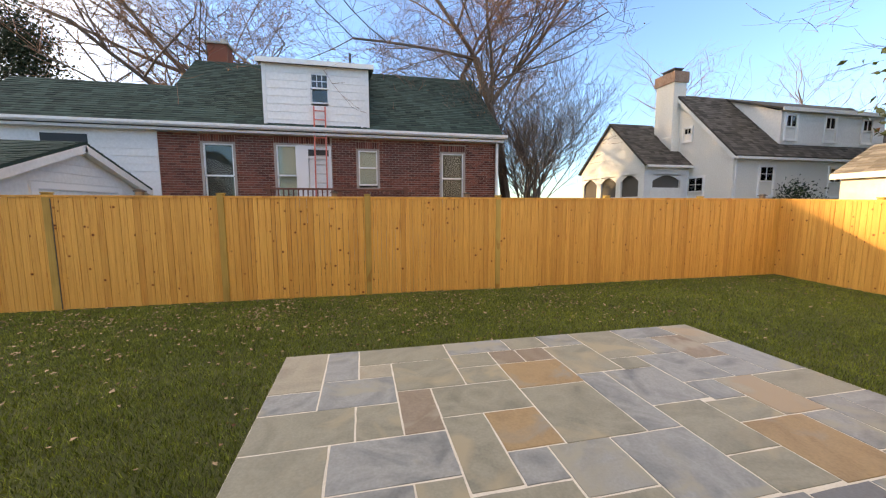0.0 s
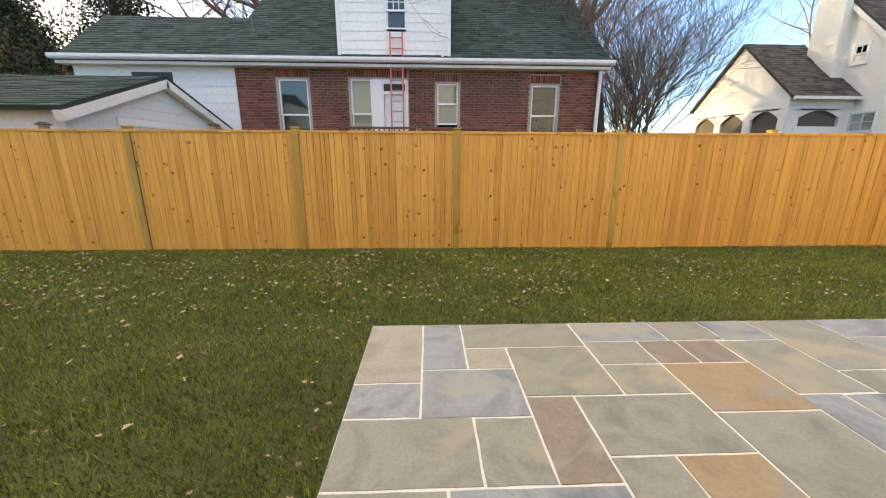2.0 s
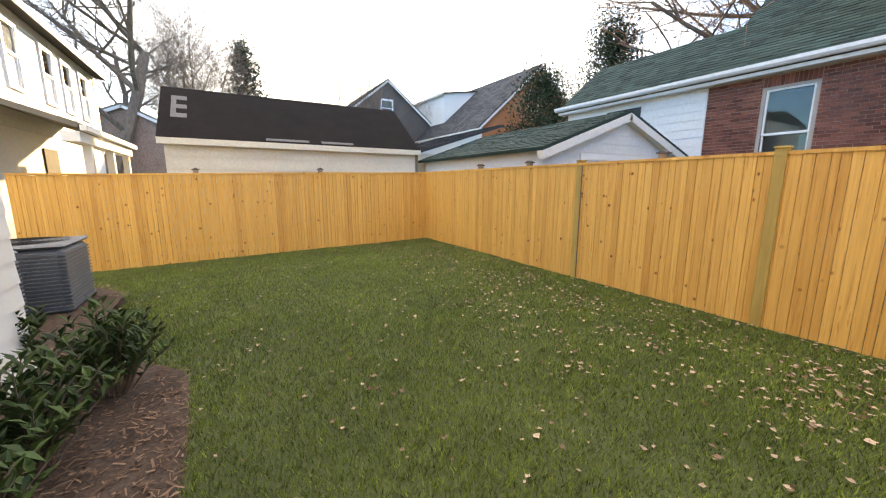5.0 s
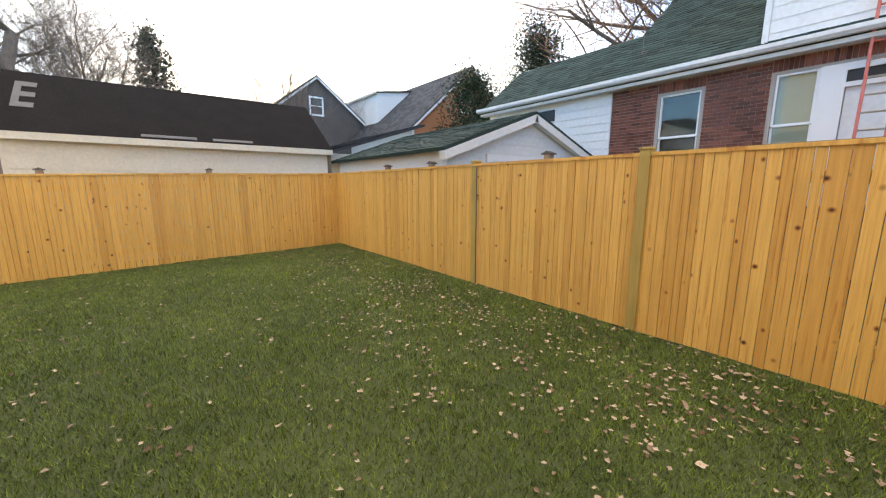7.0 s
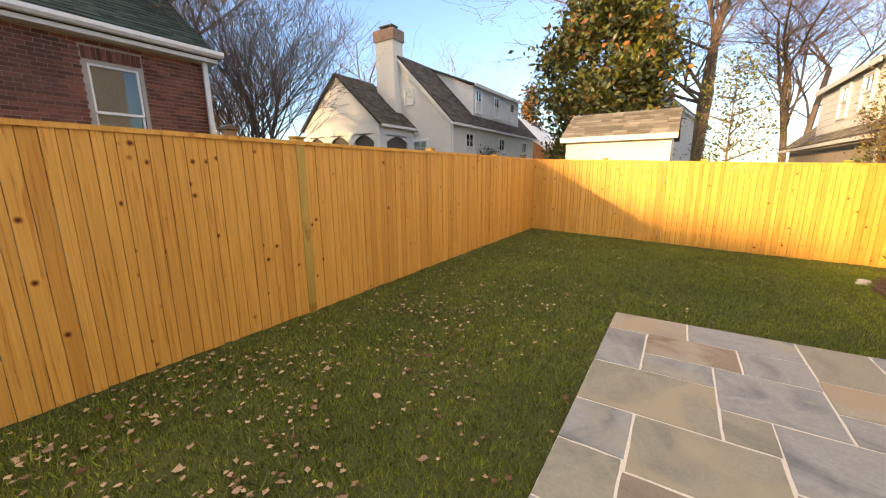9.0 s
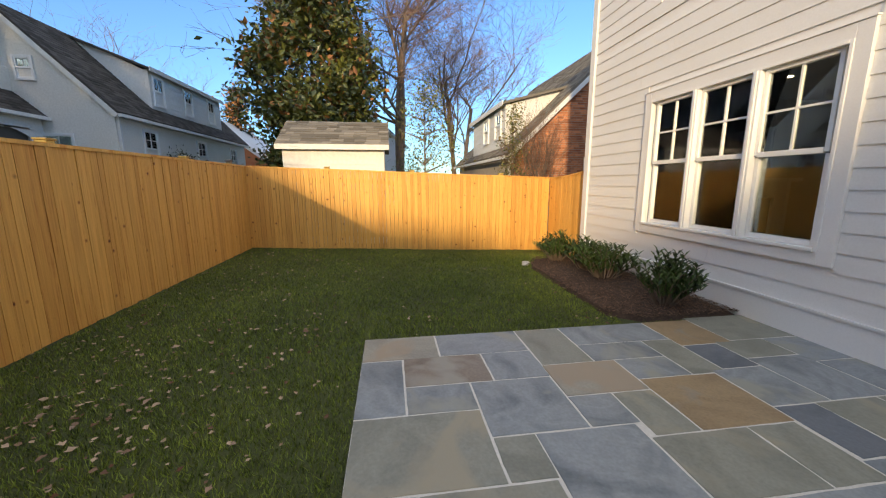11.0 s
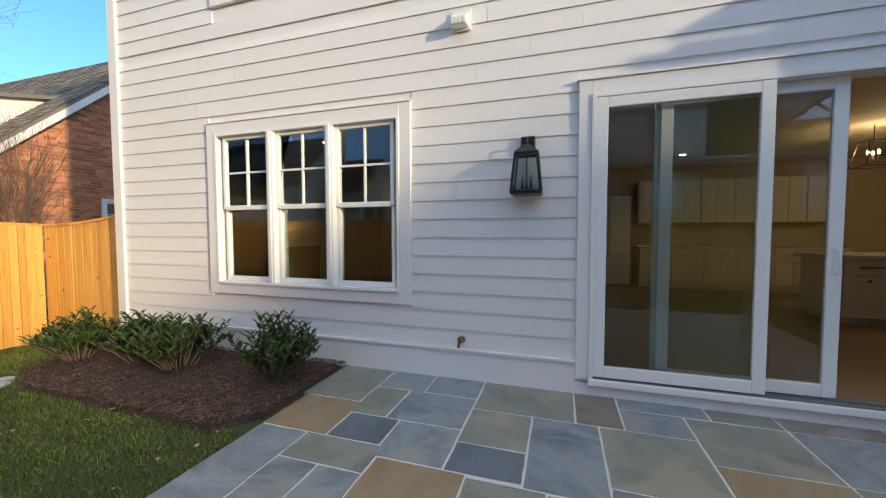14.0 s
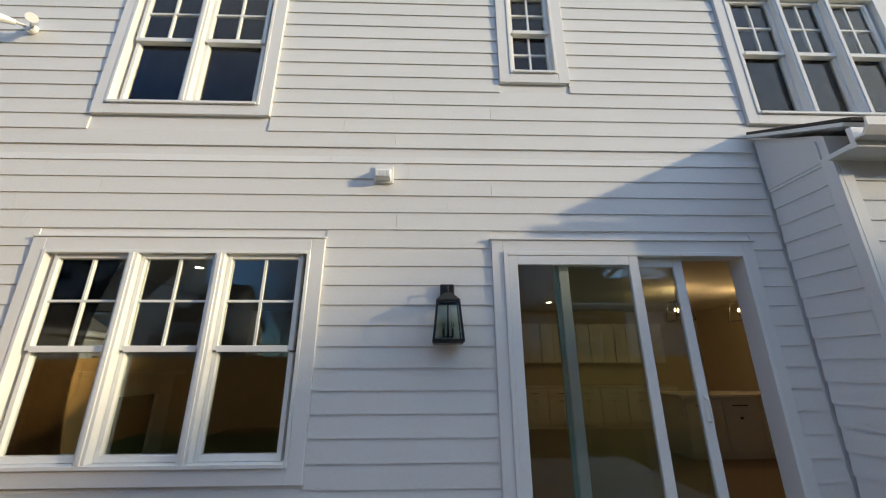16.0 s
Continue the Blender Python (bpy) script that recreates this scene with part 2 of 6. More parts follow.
MAT_GREENROOF = foliage("green_asphalt_shingle", (0.014, 0.031, 0.028), (0.032, 0.060, 0.052), 0.85, 0.25)
MAT_GREYROOF = foliage("grey_brown_shingle", (0.045, 0.041, 0.037), (0.088, 0.081, 0.073), 0.9, 0.2)
MAT_TANROOF = foliage("weathered_tan_shingle", (0.13, 0.115, 0.095), (0.22, 0.20, 0.17), 0.9, 0.2)
MAT_BLACKROOF = surface("black_roll_roofing", (0.009, 0.008, 0.008), (0.022, 0.018, 0.017), 0.95, 30, 2, 0.5)
MAT_DARKSHINGLE = foliage("charcoal_shingle", (0.03, 0.032, 0.038), (0.065, 0.068, 0.075), 0.85, 0.25)
MAT_BLACKROOF.node_tree.nodes["Principled BSDF"].inputs["Specular IOR Level"].default_value = 0.1
MAT_PATCH = surface("grey_repair_tar", (0.10, 0.095, 0.095), (0.15, 0.145, 0.14), 0.8, 30, 4, 0.3)
MAT_BLACK = surface("black_powder_coat", (0.010, 0.010, 0.011), (0.022, 0.022, 0.024), 0.35, 60, 3, 0.05)
MAT_RED = surface("orange_red_fibreglass", (0.52, 0.10, 0.075), (0.66, 0.17, 0.12), 0.45, 30, 3, 0.05)
MAT_STEEL = surface("brushed_steel", (0.50, 0.49, 0.47), (0.66, 0.65, 0.63), 0.28, 80, 2, 0.05, 1.0, (1, 1, 12))
MAT_BRASS = surface("aged_brass_tap", (0.11, 0.065, 0.04), (0.20, 0.125, 0.08), 0.5, 40, 5, 0.1, 0.9)
MAT_ACGREY = surface("grey_metal_housing", (0.12, 0.135, 0.155), (0.19, 0.205, 0.23), 0.5, 40, 3, 0.1, 0.2)
MAT_CONCRETE = surface("concrete", (0.36, 0.35, 0.33), (0.50, 0.48, 0.45), 0.9, 40, 3, 0.5)
MAT_DECK = surface("red_brown_deck_stain", (0.13, 0.050, 0.035), (0.22, 0.09, 0.06), 0.7, 30, 3, 0.2)
MAT_CREAM = surface("cream_painted_siding", (0.58, 0.54, 0.44), (0.72, 0.68, 0.57), 0.6, 20, 0.8, 0.1)
MAT_BROWNWALL = surface("dark_brown_shingle_wall", (0.075, 0.062, 0.055), (0.13, 0.108, 0.095), 0.85, 12, 1, 0.4)
MAT_BARK = surface("grey_brown_bark", (0.10, 0.072, 0.055), (0.24, 0.18, 0.14), 0.9, 12, 1.2, 0.6, stretch=(1, 1, 0.25))
MAT_TWIG = surface("red_brown_twigs", (0.16, 0.085, 0.055), (0.30, 0.17, 0.115), 0.9, 6, 1.0, 0.0)
MAT_MAGNOLIA = foliage("glossy_magnolia_leaves", (0.040, 0.055, 0.012), (0.16, 0.165, 0.035), 0.35, 0.6)
MAT_RUST = foliage("rust_brown_leaves", (0.20, 0.080, 0.025), (0.42, 0.19, 0.07), 0.6, 0.3)
MAT_CONIFER = foliage("dark_conifer_needles", (0.012, 0.022, 0.012), (0.032, 0.048, 0.024), 0.7, 0.3)
MAT_LAUREL = foliage("laurel_leaves", (0.010, 0.026, 0.007), (0.050, 0.088, 0.020), 0.50, 0.35)
MAT_YOUNGLEAF = foliage("yellow_green_leaves", (0.10, 0.10, 0.025), (0.22, 0.19, 0.055), 0.6, 0.3)
MAT_GRASS = foliage("grass_blades", (0.034, 0.054, 0.010), (0.195, 0.245, 0.048), 0.6, 0.25)
patches(MAT_GRASS, 0.9, 7.0)
MAT_FALLEN = foliage("fallen_leaves", (0.11, 0.045, 0.026), (0.36, 0.265, 0.19), 0.8, 0.2)
MAT_FLOORWOOD = surface("oak_floor", (0.20, 0.135, 0.085), (0.30, 0.21, 0.14), 0.35, 20, 2, 0.05, stretch=(1, 8, 1))
MAT_ROOM = surface("warm_wall_paint", (0.50, 0.44, 0.34), (0.56, 0.50, 0.40), 0.7, 40, 1, 0.03)
MAT_CEIL = surface("ceiling_paint", (0.66, 0.63, 0.56), (0.72, 0.69, 0.62), 0.8, 40, 1, 0.02)
MAT_CABINET = surface("white_cabinet_paint", (0.62, 0.60, 0.56), (0.70, 0.68, 0.64), 0.35, 40, 1, 0.02)
MAT_COUNTER = surface("pale_quartz", (0.55, 0.52, 0.48), (0.70, 0.67, 0.63), 0.2, 12, 2, 0.0)
MAT_BLIND = surface("pale_window_blind", (0.50, 0.46, 0.36), (0.62, 0.58, 0.47), 0.7, 3, 1, 0.0, stretch=(1, 1, 14))
# dark tone paints the dimness of unlit rooms; the porch door borrows it
MAT_DIMTONE = surface("dim_room_tone", (0.05, 0.045, 0.04), (0.09, 0.08, 0.07), 0.8, 3, 1, 0.0)
MAT_BULB = glow("warm_bulb", (1.0, 0.62, 0.26), 14)
MAT_DOWN = glow("recessed_light", (1.0, 0.80, 0.52), 6)


# ---- building helpers ----
rng = random.Random(7)


def box(bm, x0, x1, y0, y1, z0, z1):
    v = [bm.verts.new((x, y, z)) for x in (x0, x1) for y in (y0, y1) for z in (z0, z1)]
    for f in ((0, 1, 3, 2), (4, 6, 7, 5), (0, 4, 5, 1), (2, 3, 7, 6), (0, 2, 6, 4), (1, 5, 7, 3)):
        bm.faces.new([v[i] for i in f])


def slab(bm, a, b, c, d, thick):
    """A board with the top corners a, b, c, d (counter-clockwise from above) and a thickness."""
    n = (Vector(b) - Vector(a)).cross(Vector(d) - Vector(a)).normalized() * -thick
    top = [bm.verts.new(p) for p in (a, b, c, d)]
    low = [bm.verts.new(Vector(p) + n) for p in (a, b, c, d)]
    bm.faces.new(top)
    bm.faces.new(low[::-1])
    for i in range(4):
        j = (i + 1) % 4
        bm.faces.new((top[j], top[i], low[i], low[j]))


def prism(bm, outline, axis, a, b):
    """An outline of (u, v) pulled along an axis: 'x' takes (y, z), 'y' takes (x, z)."""
    def put(u, v, w):
        return (w, u, v) if axis == "x" else (u, w, v)
    lo = [bm.verts.new(put(u, v, a)) for u, v in outline]
    hi = [bm.verts.new(put(u, v, b)) for u, v in outline]
    bm.faces.new(lo)
    bm.faces.new(hi[::-1])
    for i in range(len(outline)):
        j = (i + 1) % len(outline)
        bm.faces.new((lo[j], lo[i], hi[i], hi[j]))


def rod(bm, a, b, r, r2=None, sides=6):
    a, b = Vector(a), Vector(b)
    w = (b - a).normalized()
    u = w.orthogonal().normalized()
    v = w.cross(u)
    r2 = r if r2 is None else r2
    lo = [bm.verts.new(a + r * (math.cos(k) * u + math.sin(k) * v)) for k in [2 * math.pi * i / sides for i in range(sides)]]
    hi = [bm.verts.new(b + r2 * (math.cos(k) * u + math.sin(k) * v)) for k in [2 * math.pi * i / sides for i in range(sides)]]
    for i in range(sides):
        j = (i + 1) % sides
        bm.faces.new((lo[i], lo[j], hi[j], hi[i]))
    bm.faces.new(lo[::-1])
    bm.faces.new(hi)


def part(name, bm, material, parent=None, label="", m=None, bevel=0.0, kind=""):
    if bevel:
        bmesh.ops.bevel(bm, geom=bm.edges[:], offset=bevel, segments=1, affect="EDGES")
    bmesh.ops.recalc_face_normals(bm, faces=bm.faces[:])
    me = bpy.data.meshes.new(name)
    bm.to_mesh(me)
    bm.free()
    me.materials.append(material)
    ob = new(name, me)
    ob.parent = parent
    if m is not None:
        ob.matrix_basis = m
    if label or kind:
        tagged(ob, label, kind=kind)
    return ob


def raw(name, verts, faces, material, parent=None):
    me = bpy.data.meshes.new(name)
    me.from_pydata(verts, [], faces)
    me.update()
    me.materials.append(material)
    ob = new(name, me)
    ob.parent = parent
    return ob


def share(name, source, parent, m):
    ob = new(name, source.data)
    ob.parent = parent
    ob.matrix_basis = m
    return ob


def thing(name, label, category, m=None, group="", kind=""):
    ob = new(name)
    ob.empty_display_size = 0.2
    if m is not None:
        ob.matrix_basis = m
    return tagged(ob, label, category, group, kind)


def boxes(name, rows, material, parent=None, label="", m=None, bevel=0.0):
    bm = bmesh.new()
    for r in rows:
        box(bm, *r)
    return part(name, bm, material, parent, label, m, bevel)


def holed(u0, u1, z0, z1, holes):
    """Rectangles that fill a wall from u0 to u1 and z0 to z1 but for its holes (u0, u1, z0, z1)."""
    out, cuts = [], sorted({u0, u1, *[h[0] for h in holes], *[h[1] for h in holes]})
    for a, b in zip(cuts, cuts[1:]):
        if b <= u0 or a >= u1:
            continue
        z = z0
        for h in sorted((h for h in holes if h[0] <= a and h[1] >= b), key=lambda h: h[2]):
            if h[2] > z:
                out.append((a, b, z, h[2]))
            z = max(z, h[3])
        if z < z1:
            out.append((a, b, z, z1))
    return out


def sash_window(name, parent, m, w, h, grid=(2, 2), lower=True, casing=0.09, label="", back=None, lower_grid=False):
    """A double-hung window: local x to its right as seen from outside, -y outwards, z up from its lower edge."""
    win = thing(name, "", "", m)
    win.parent = parent
    del_keys = [k for k in win.keys()]
    for k in del_keys:
        del win[k]
    if label:
        tagged(win, label)
    c = casing
    if c:
        boxes("casing", [(-w / 2 - c, -w / 2, -0.045, 0.03, -c, h + c), (w / 2, w / 2 + c, -0.045, 0.03, -c, h + c), (-w / 2, w / 2, -0.044, 0.03, h, h + c), (-w / 2, w / 2, -0.05, 0.03, -c, 0)], MAT_TRIM, win, bevel=0.003)
    f, mid = 0.038, h * 0.5
    boxes("upper_sash", [(-w / 2, -w / 2 + f, -0.03, 0.03, mid, h), (w / 2 - f, w / 2, -0.03, 0.03, mid, h), (-w / 2 + f, w / 2 - f, -0.03, 0.03, h - f, h), (-w / 2 + f, w / 2 - f, -0.036, 0.03, mid - 0.012, mid + f)], MAT_VINYL, win, bevel=0.003)
    if lower:
        boxes("lower_sash", [(-w / 2, -w / 2 + f, -0.008, 0.05, 0, mid - 0.013), (w / 2 - f, w / 2, -0.008, 0.05, 0, mid - 0.013), (-w / 2 + f, w / 2 - f, -0.008, 0.05, 0, f * 1.3)], MAT_VINYL, win, bevel=0.003)
    g = 0.010
    gx, gz = grid
    ix, z0, z1 = w - 2 * f, mid + f, h - f
    rows = [(-ix / 2 + ix * k / gx - g, -ix / 2 + ix * k / gx + g, -0.012, 0.012, z0, z1) for k in range(1, gx)]
    rows += [(-ix / 2, ix / 2, -0.0112, 0.0112, z0 + (z1 - z0) * k / gz - g, z0 + (z1 - z0) * k / gz + g) for k in range(1, gz)]
    if lower_grid:
        rows += [(-g, g, 0.018, 0.034, f * 1.3, mid - 0.013)] + [(-ix / 2, ix / 2, 0.0185, 0.0335, f + (mid - f) / 2 - g, f + (mid - f) / 2 + g)]
    if rows:
        boxes("muntins", rows, MAT_VINYL, win)
    p = boxes("pane", [(-ix / 2, ix / 2, -0.002, 0.002, mid + f, h - f)], MAT_GLASS, win)
    p.visible_shadow = False
    p = boxes("pane", [(-ix / 2, ix / 2, 0.026, 0.030, f * 1.3, mid - 0.013)], MAT_GLASS, win)
    p.visible_shadow = False
    if back:
        boxes("blind", [(-w / 2, w / 2, 0.09, 0.10, 0, h)], back, win)
    return win


def laps(parent, axis, plane, out, u0, u1, z0, z1, step, material, holes=(), lap=0.012, joints=(2.6, 4.2), seed=1, name="siding_board"):
    """Lap siding: one tilted board a course, cut at openings and at staggered joints."""
    r = random.Random(seed)
    z = z0
    while z < z1 - 0.03:
        top = min(z + step, z1)
        segs = [(u0, u1)]
        for h in holes:
            if h[2] < top - 0.01 and h[3] > z + 0.01:
                nxt = []
                for a, b in segs:
                    if h[1] <= a or h[0] >= b:
                        nxt.append((a, b))
                        continue
                    if h[0] - a > 0.01:
                        nxt.append((a, h[0]))
                    if b - h[1] > 0.01:
                        nxt.append((h[1], b))
                segs = nxt
        for a, b in segs:
            cuts, at = [a], a + r.uniform(*joints)
            while at < b - 0.6:
                cuts.append(at)
                at += r.uniform(*joints)
            cuts.append(b)
            for c, d in zip(cuts, cuts[1:]):
                bm = bmesh.new()
                prof = [(plane, z), (plane + out * (lap + 0.006), z), (plane + out * 0.006, top + 0.004), (plane, top + 0.004)]
                if axis == "x":
                    prism(bm, prof, "x", c + 0.0012, d - 0.0012)
                else:
                    lo = [bm.verts.new((p, c + 0.0012, q)) for p, q in prof]
                    hi = [bm.verts.new((p, d - 0.0012, q)) for p, q in prof]
                    bm.faces.new(lo)
                    bm.faces.new(hi[::-1])
                    for i in range(4):
                        j = (i + 1) % 4
                        bm.faces.new((lo[j], lo[i], hi[i], hi[j]))
                part(name, bm, material, parent)
        z += step


def shingles(name, parent, a, b, c, d, material, row=0.15, tab=0.3, seed=3, thick=0.008):
    """Courses of shingle tabs over the slope a, b (eave) c, d (ridge)."""
    r = random.Random(seed)
    a, b, c, d = map(Vector, (a, b, c, d))
    n = (b - a).cross(d - a).normalized()
    rows = max(2, int((d - a).length / row))
    verts, faces = [], []
    for i in range(rows):
        s0, s1 = i / rows, min(1.0, (i + 1.12) / rows)
        l0, r0, l1, r1 = a.lerp(d, s0), b.lerp(c, s0), a.lerp(d, s1), b.lerp(c, s1)
        width = (r0 - l0).length
        if width < 0.2:
            continue
        u = -r.random() * tab
        while u < width:
            w = tab * r.uniform(0.6, 1.25)
            f0, f1 = max(0, u) / width, min(width, u + w - 0.006) / width
            if f1 > f0:
                h = thick * r.uniform(0.7, 1.5)
                p = [l0.lerp(r0, f0), l0.lerp(r0, f1), l1.lerp(r1, f1), l1.lerp(r1, f0)]
                k = len(verts)
                verts += [p[0] + n * h * 1.8, p[1] + n * h * 1.8, p[2] + n * 0.003, p[3] + n * 0.003, p[0], p[1]]
                faces += [(k, k + 1, k + 2, k + 3), (k + 4, k + 5, k + 1, k)]
            u += w
    ob = raw(name, [tuple(v) for v in verts], faces, material, parent)
    tagged(ob, kind="stuff")
    return ob


def bricks_on(parent, u0, u1, z0, z1, plane, out, holes, material_one, material_rest, near, axis="x", limit=300):
    """Running-bond bricks proud of a mortar wall: those in the stretch 'near' (u0, u1, z0, z1) singly, the rest in one mesh."""
    L, H, J = 0.203, 0.062, 0.012
    bm = bmesh.new()
    box(bm, 0, L, -0.012, 0.0, 0, H)
    one, made, verts, faces = None, 0, [], []
    k, z = 0, z0
    while z + H < z1:
        u = u0 - (L / 2 if k % 2 else 0)
        while u < u1:
            a, b = max(u, u0), min(u + L, u1)
            for h in holes:
                if h[2] - 0.01 < z + H and h[3] + 0.01 > z and h[0] < b and h[1] > a:
                    if a < h[0]:
                        b = h[0] - 0.004
                    elif b > h[1]:
                        a = h[1] + 0.004
                    else:
                        b = a
            if b - a > 0.02:
                full = abs(b - a - L) < 1e-4
                if full and axis == "x" and made < limit and near[0] < a and b < near[1] and near[2] < z < near[3]:
                    m = pose(a, plane, z) @ Matrix.Diagonal((1, -out, 1, 1))
                    if one is None:
                        one = part("brick", bm, material_one, parent, m=m)
                    else:
                        share("brick", one, parent, m)
                    made += 1
                else:
                    p0, p1 = plane, plane + out * 0.012
                    if axis == "x":
                        q = [(a, p0, z), (b, p0, z), (b, p0, z + H), (a, p0, z + H), (a, p1, z), (b, p1, z), (b, p1, z + H), (a, p1, z + H)]
                    else:
                        q = [(p0, a, z), (p0, b, z), (p0, b, z + H), (p0, a, z + H), (p1, a, z), (p1, b, z), (p1, b, z + H), (p1, a, z + H)]
                    n = len(verts)
                    verts += q
                    faces += [(n + 4, n + 5, n + 6, n + 7), (n, n + 1, n + 5, n + 4), (n + 3, n + 7, n + 6, n + 2), (n, n + 4, n + 7, n + 3), (n + 1, n + 2, n + 6, n + 5)]
            u += L + J
        z += H + J
        k += 1
    if one is None:
        bm.free()
    if verts:
        tagged(raw("bricks", verts, faces, material_rest, parent), kind="stuff")


# ---- ground, lawn, beds ----
def ground_z(x, y):
    """The lawn falls gently towards the south-east and stands a little under the patio."""
    z = -0.035
    e = min(1.0, max(0.0, (x - 6.8) / 3.0))
    e = e * e * (3 - 2 * e)
    if y < 7.2:
        z -= e * 0.036 * (7.2 - max(y, -1))
    w = min(1.0, max(0.0, (-5.0 - x) / 3.0))
    if y < 7.2:
        z -= w * 0.022 * (7.2 - max(y, 0))
    return z + 0.012 * noise.noise((x * 0.5, y * 0.5, 0))


def build_ground():
    bm = bmesh.new()
    xs = [-1500, -300, -80, -40, -20] + [-14 + 0.5 * i for i in range(57)] + [20, 40, 80, 300, 1500]
    ys = [-1500, -300, -80, -30, -10] + [-4 + 0.5 * i for i in range(29)] + [14, 20, 40, 80, 300, 1500]
    grid = []
    for y in ys:
        row = []
        for x in xs:
            if -12 < x < 12 and -2 < y < 8.0:
                z = ground_z(x, y)
            else:
                z = -0.25
            row.append(bm.verts.new((x, y, z)))
        grid.append(row)
    for i in range(len(ys) - 1):
        for j in range(len(xs) - 1):
            bm.faces.new((grid[i][j], grid[i][j + 1], grid[i + 1][j + 1], grid[i + 1][j]))
    g = part("ground", bm, MAT_LAWN)
    for f in g.data.polygons:
        f.use_smooth = True
    tagged(g, "dark soil and clipped turf between the fences", "ground", kind="structure")


PATIO = (-0.28, 4.66, 0.44, 4.37)


def in_bed(x, y):
    if 4.7 < x < 7.75 and y < 1.82 - 0.05 * (x - 4.7):
        return True
    return -6.9 < x < -1.0 and y < 2.14 - min(0.94, max(0, -3.45 - x))


def build_grass():
    r = np.random.default_rng(5)
    n = 800000
    x, y = r.uniform(-9.05, 9.95, n), r.uniform(0.3, 7.1, n)
    near = np.exp(-((x - 0.5) / 6.5) ** 2)
    keep = r.random(n) < 0.35 + 0.65 * near
    x, y = x[keep], y[keep]
    ok = ~((x > PATIO[0] - 0.005) & (x < PATIO[1] + 0.005) & (y < PATIO[3] + 0.005))
    bed = np.array([in_bed(a, b) for a, b in zip(x, y)])
    x, y = x[ok & ~bed], y[ok & ~bed]
    n = len(x)
    z = np.array([ground_z(a, b) for a, b in zip(x, y)])
    patch = np.array([noise.noise((a * 1.3, b * 1.3, 4)) for a, b in zip(x, y)])
    a = r.uniform(0, 2 * np.pi, n)
    h = r.uniform(0.018, 0.044, n) * (1 + 0.35 * patch)
    w = r.uniform(0.0020, 0.0044, n)
    lean = r.uniform(0.1, 1.0, n) * h
    b = r.uniform(0, 2 * np.pi, n)
    v = np.empty((n, 3, 3))
    v[:, 0] = np.stack([x - w * np.cos(a), y - w * np.sin(a), z - 0.004], 1)
    v[:, 1] = np.stack([x + w * np.cos(a), y + w * np.sin(a), z - 0.004], 1)
    v[:, 2] = np.stack([x + lean * np.cos(b), y + lean * np.sin(b), z + h], 1)
    me = bpy.data.meshes.new("grass")
    me.vertices.add(3 * n)
    me.vertices.foreach_set("co", v.reshape(-1))
    me.loops.add(3 * n)
    me.loops.foreach_set("vertex_index", np.arange(3 * n, dtype=np.int32))
    me.polygons.add(n)
    me.polygons.foreach_set("loop_start", np.arange(0, 3 * n, 3, dtype=np.int32))
    me.polygons.foreach_set("loop_total", np.full(n, 3, dtype=np.int32))
    me.update(calc_edges=True)
    me.materials.append(MAT_GRASS)
    tagged(new("grass", me), "short green lawn grass over the whole yard", "grass", kind="stuff")


def build_fallen_leaves():
    r = random.Random(11)
    verts, faces = [], []
    count = 0
    while count < 3800:
        x, y = r.uniform(-9, 9.9), r.uniform(0.6, 7.05)
        dens = 0.10 + 0.9 * math.exp(-((y - 6.2) / 1.1) ** 2) * (0.55 + 0.45 * math.exp(-((x + 0.5) / 4.5) ** 2))
        dens *= 0.25 + 1.5 * max(0.0, noise.noise((x * 1.7, y * 1.7, 9)) + 0.25)
        if x > 5.5:
            dens *= 0.35
        if r.random() > dens or (PATIO[0] < x < PATIO[1] and y < PATIO[3]) or in_bed(x, y):
            continue
        count += 1
        s, a = r.uniform(0.010, 0.023), r.uniform(0, 6.28)
        if r.random() < 0.12:
            s *= 1.5
        z = ground_z(x, y) + r.uniform(0.02, 0.042)
        tilt, tx = r.uniform(-0.5, 0.5), r.uniform(-0.5, 0.5)
        n = len(verts)
        shape = ((-1.0, 0, 0.0), (-0.35, -0.6, 0.25), (0.2, -0.75, 0.35), (0.5, -0.25, 0.1), (1.1, 0, 0.3), (0.55, 0.3, 0.1), (0.15, 0.8, 0.4), (-0.4, 0.55, 0.3), (0, 0, 0))
        for u, v, w in shape:
            w = w * r.uniform(0.2, 1.2)
            verts.append((x + s * (u * math.cos(a) - v * math.sin(a)), y + s * (u * math.sin(a) + v * math.cos(a)), z + s * (w + tilt * u * 0.5 + tx * v * 0.5)))
        faces += [(n + 8, n + i, n + (i + 1) % 8) for i in range(8)]
    tagged(raw("fallen_leaves", verts, faces, MAT_FALLEN), "dry tan and brown fallen leaves scattered on the lawn", "leaves", kind="stuff")


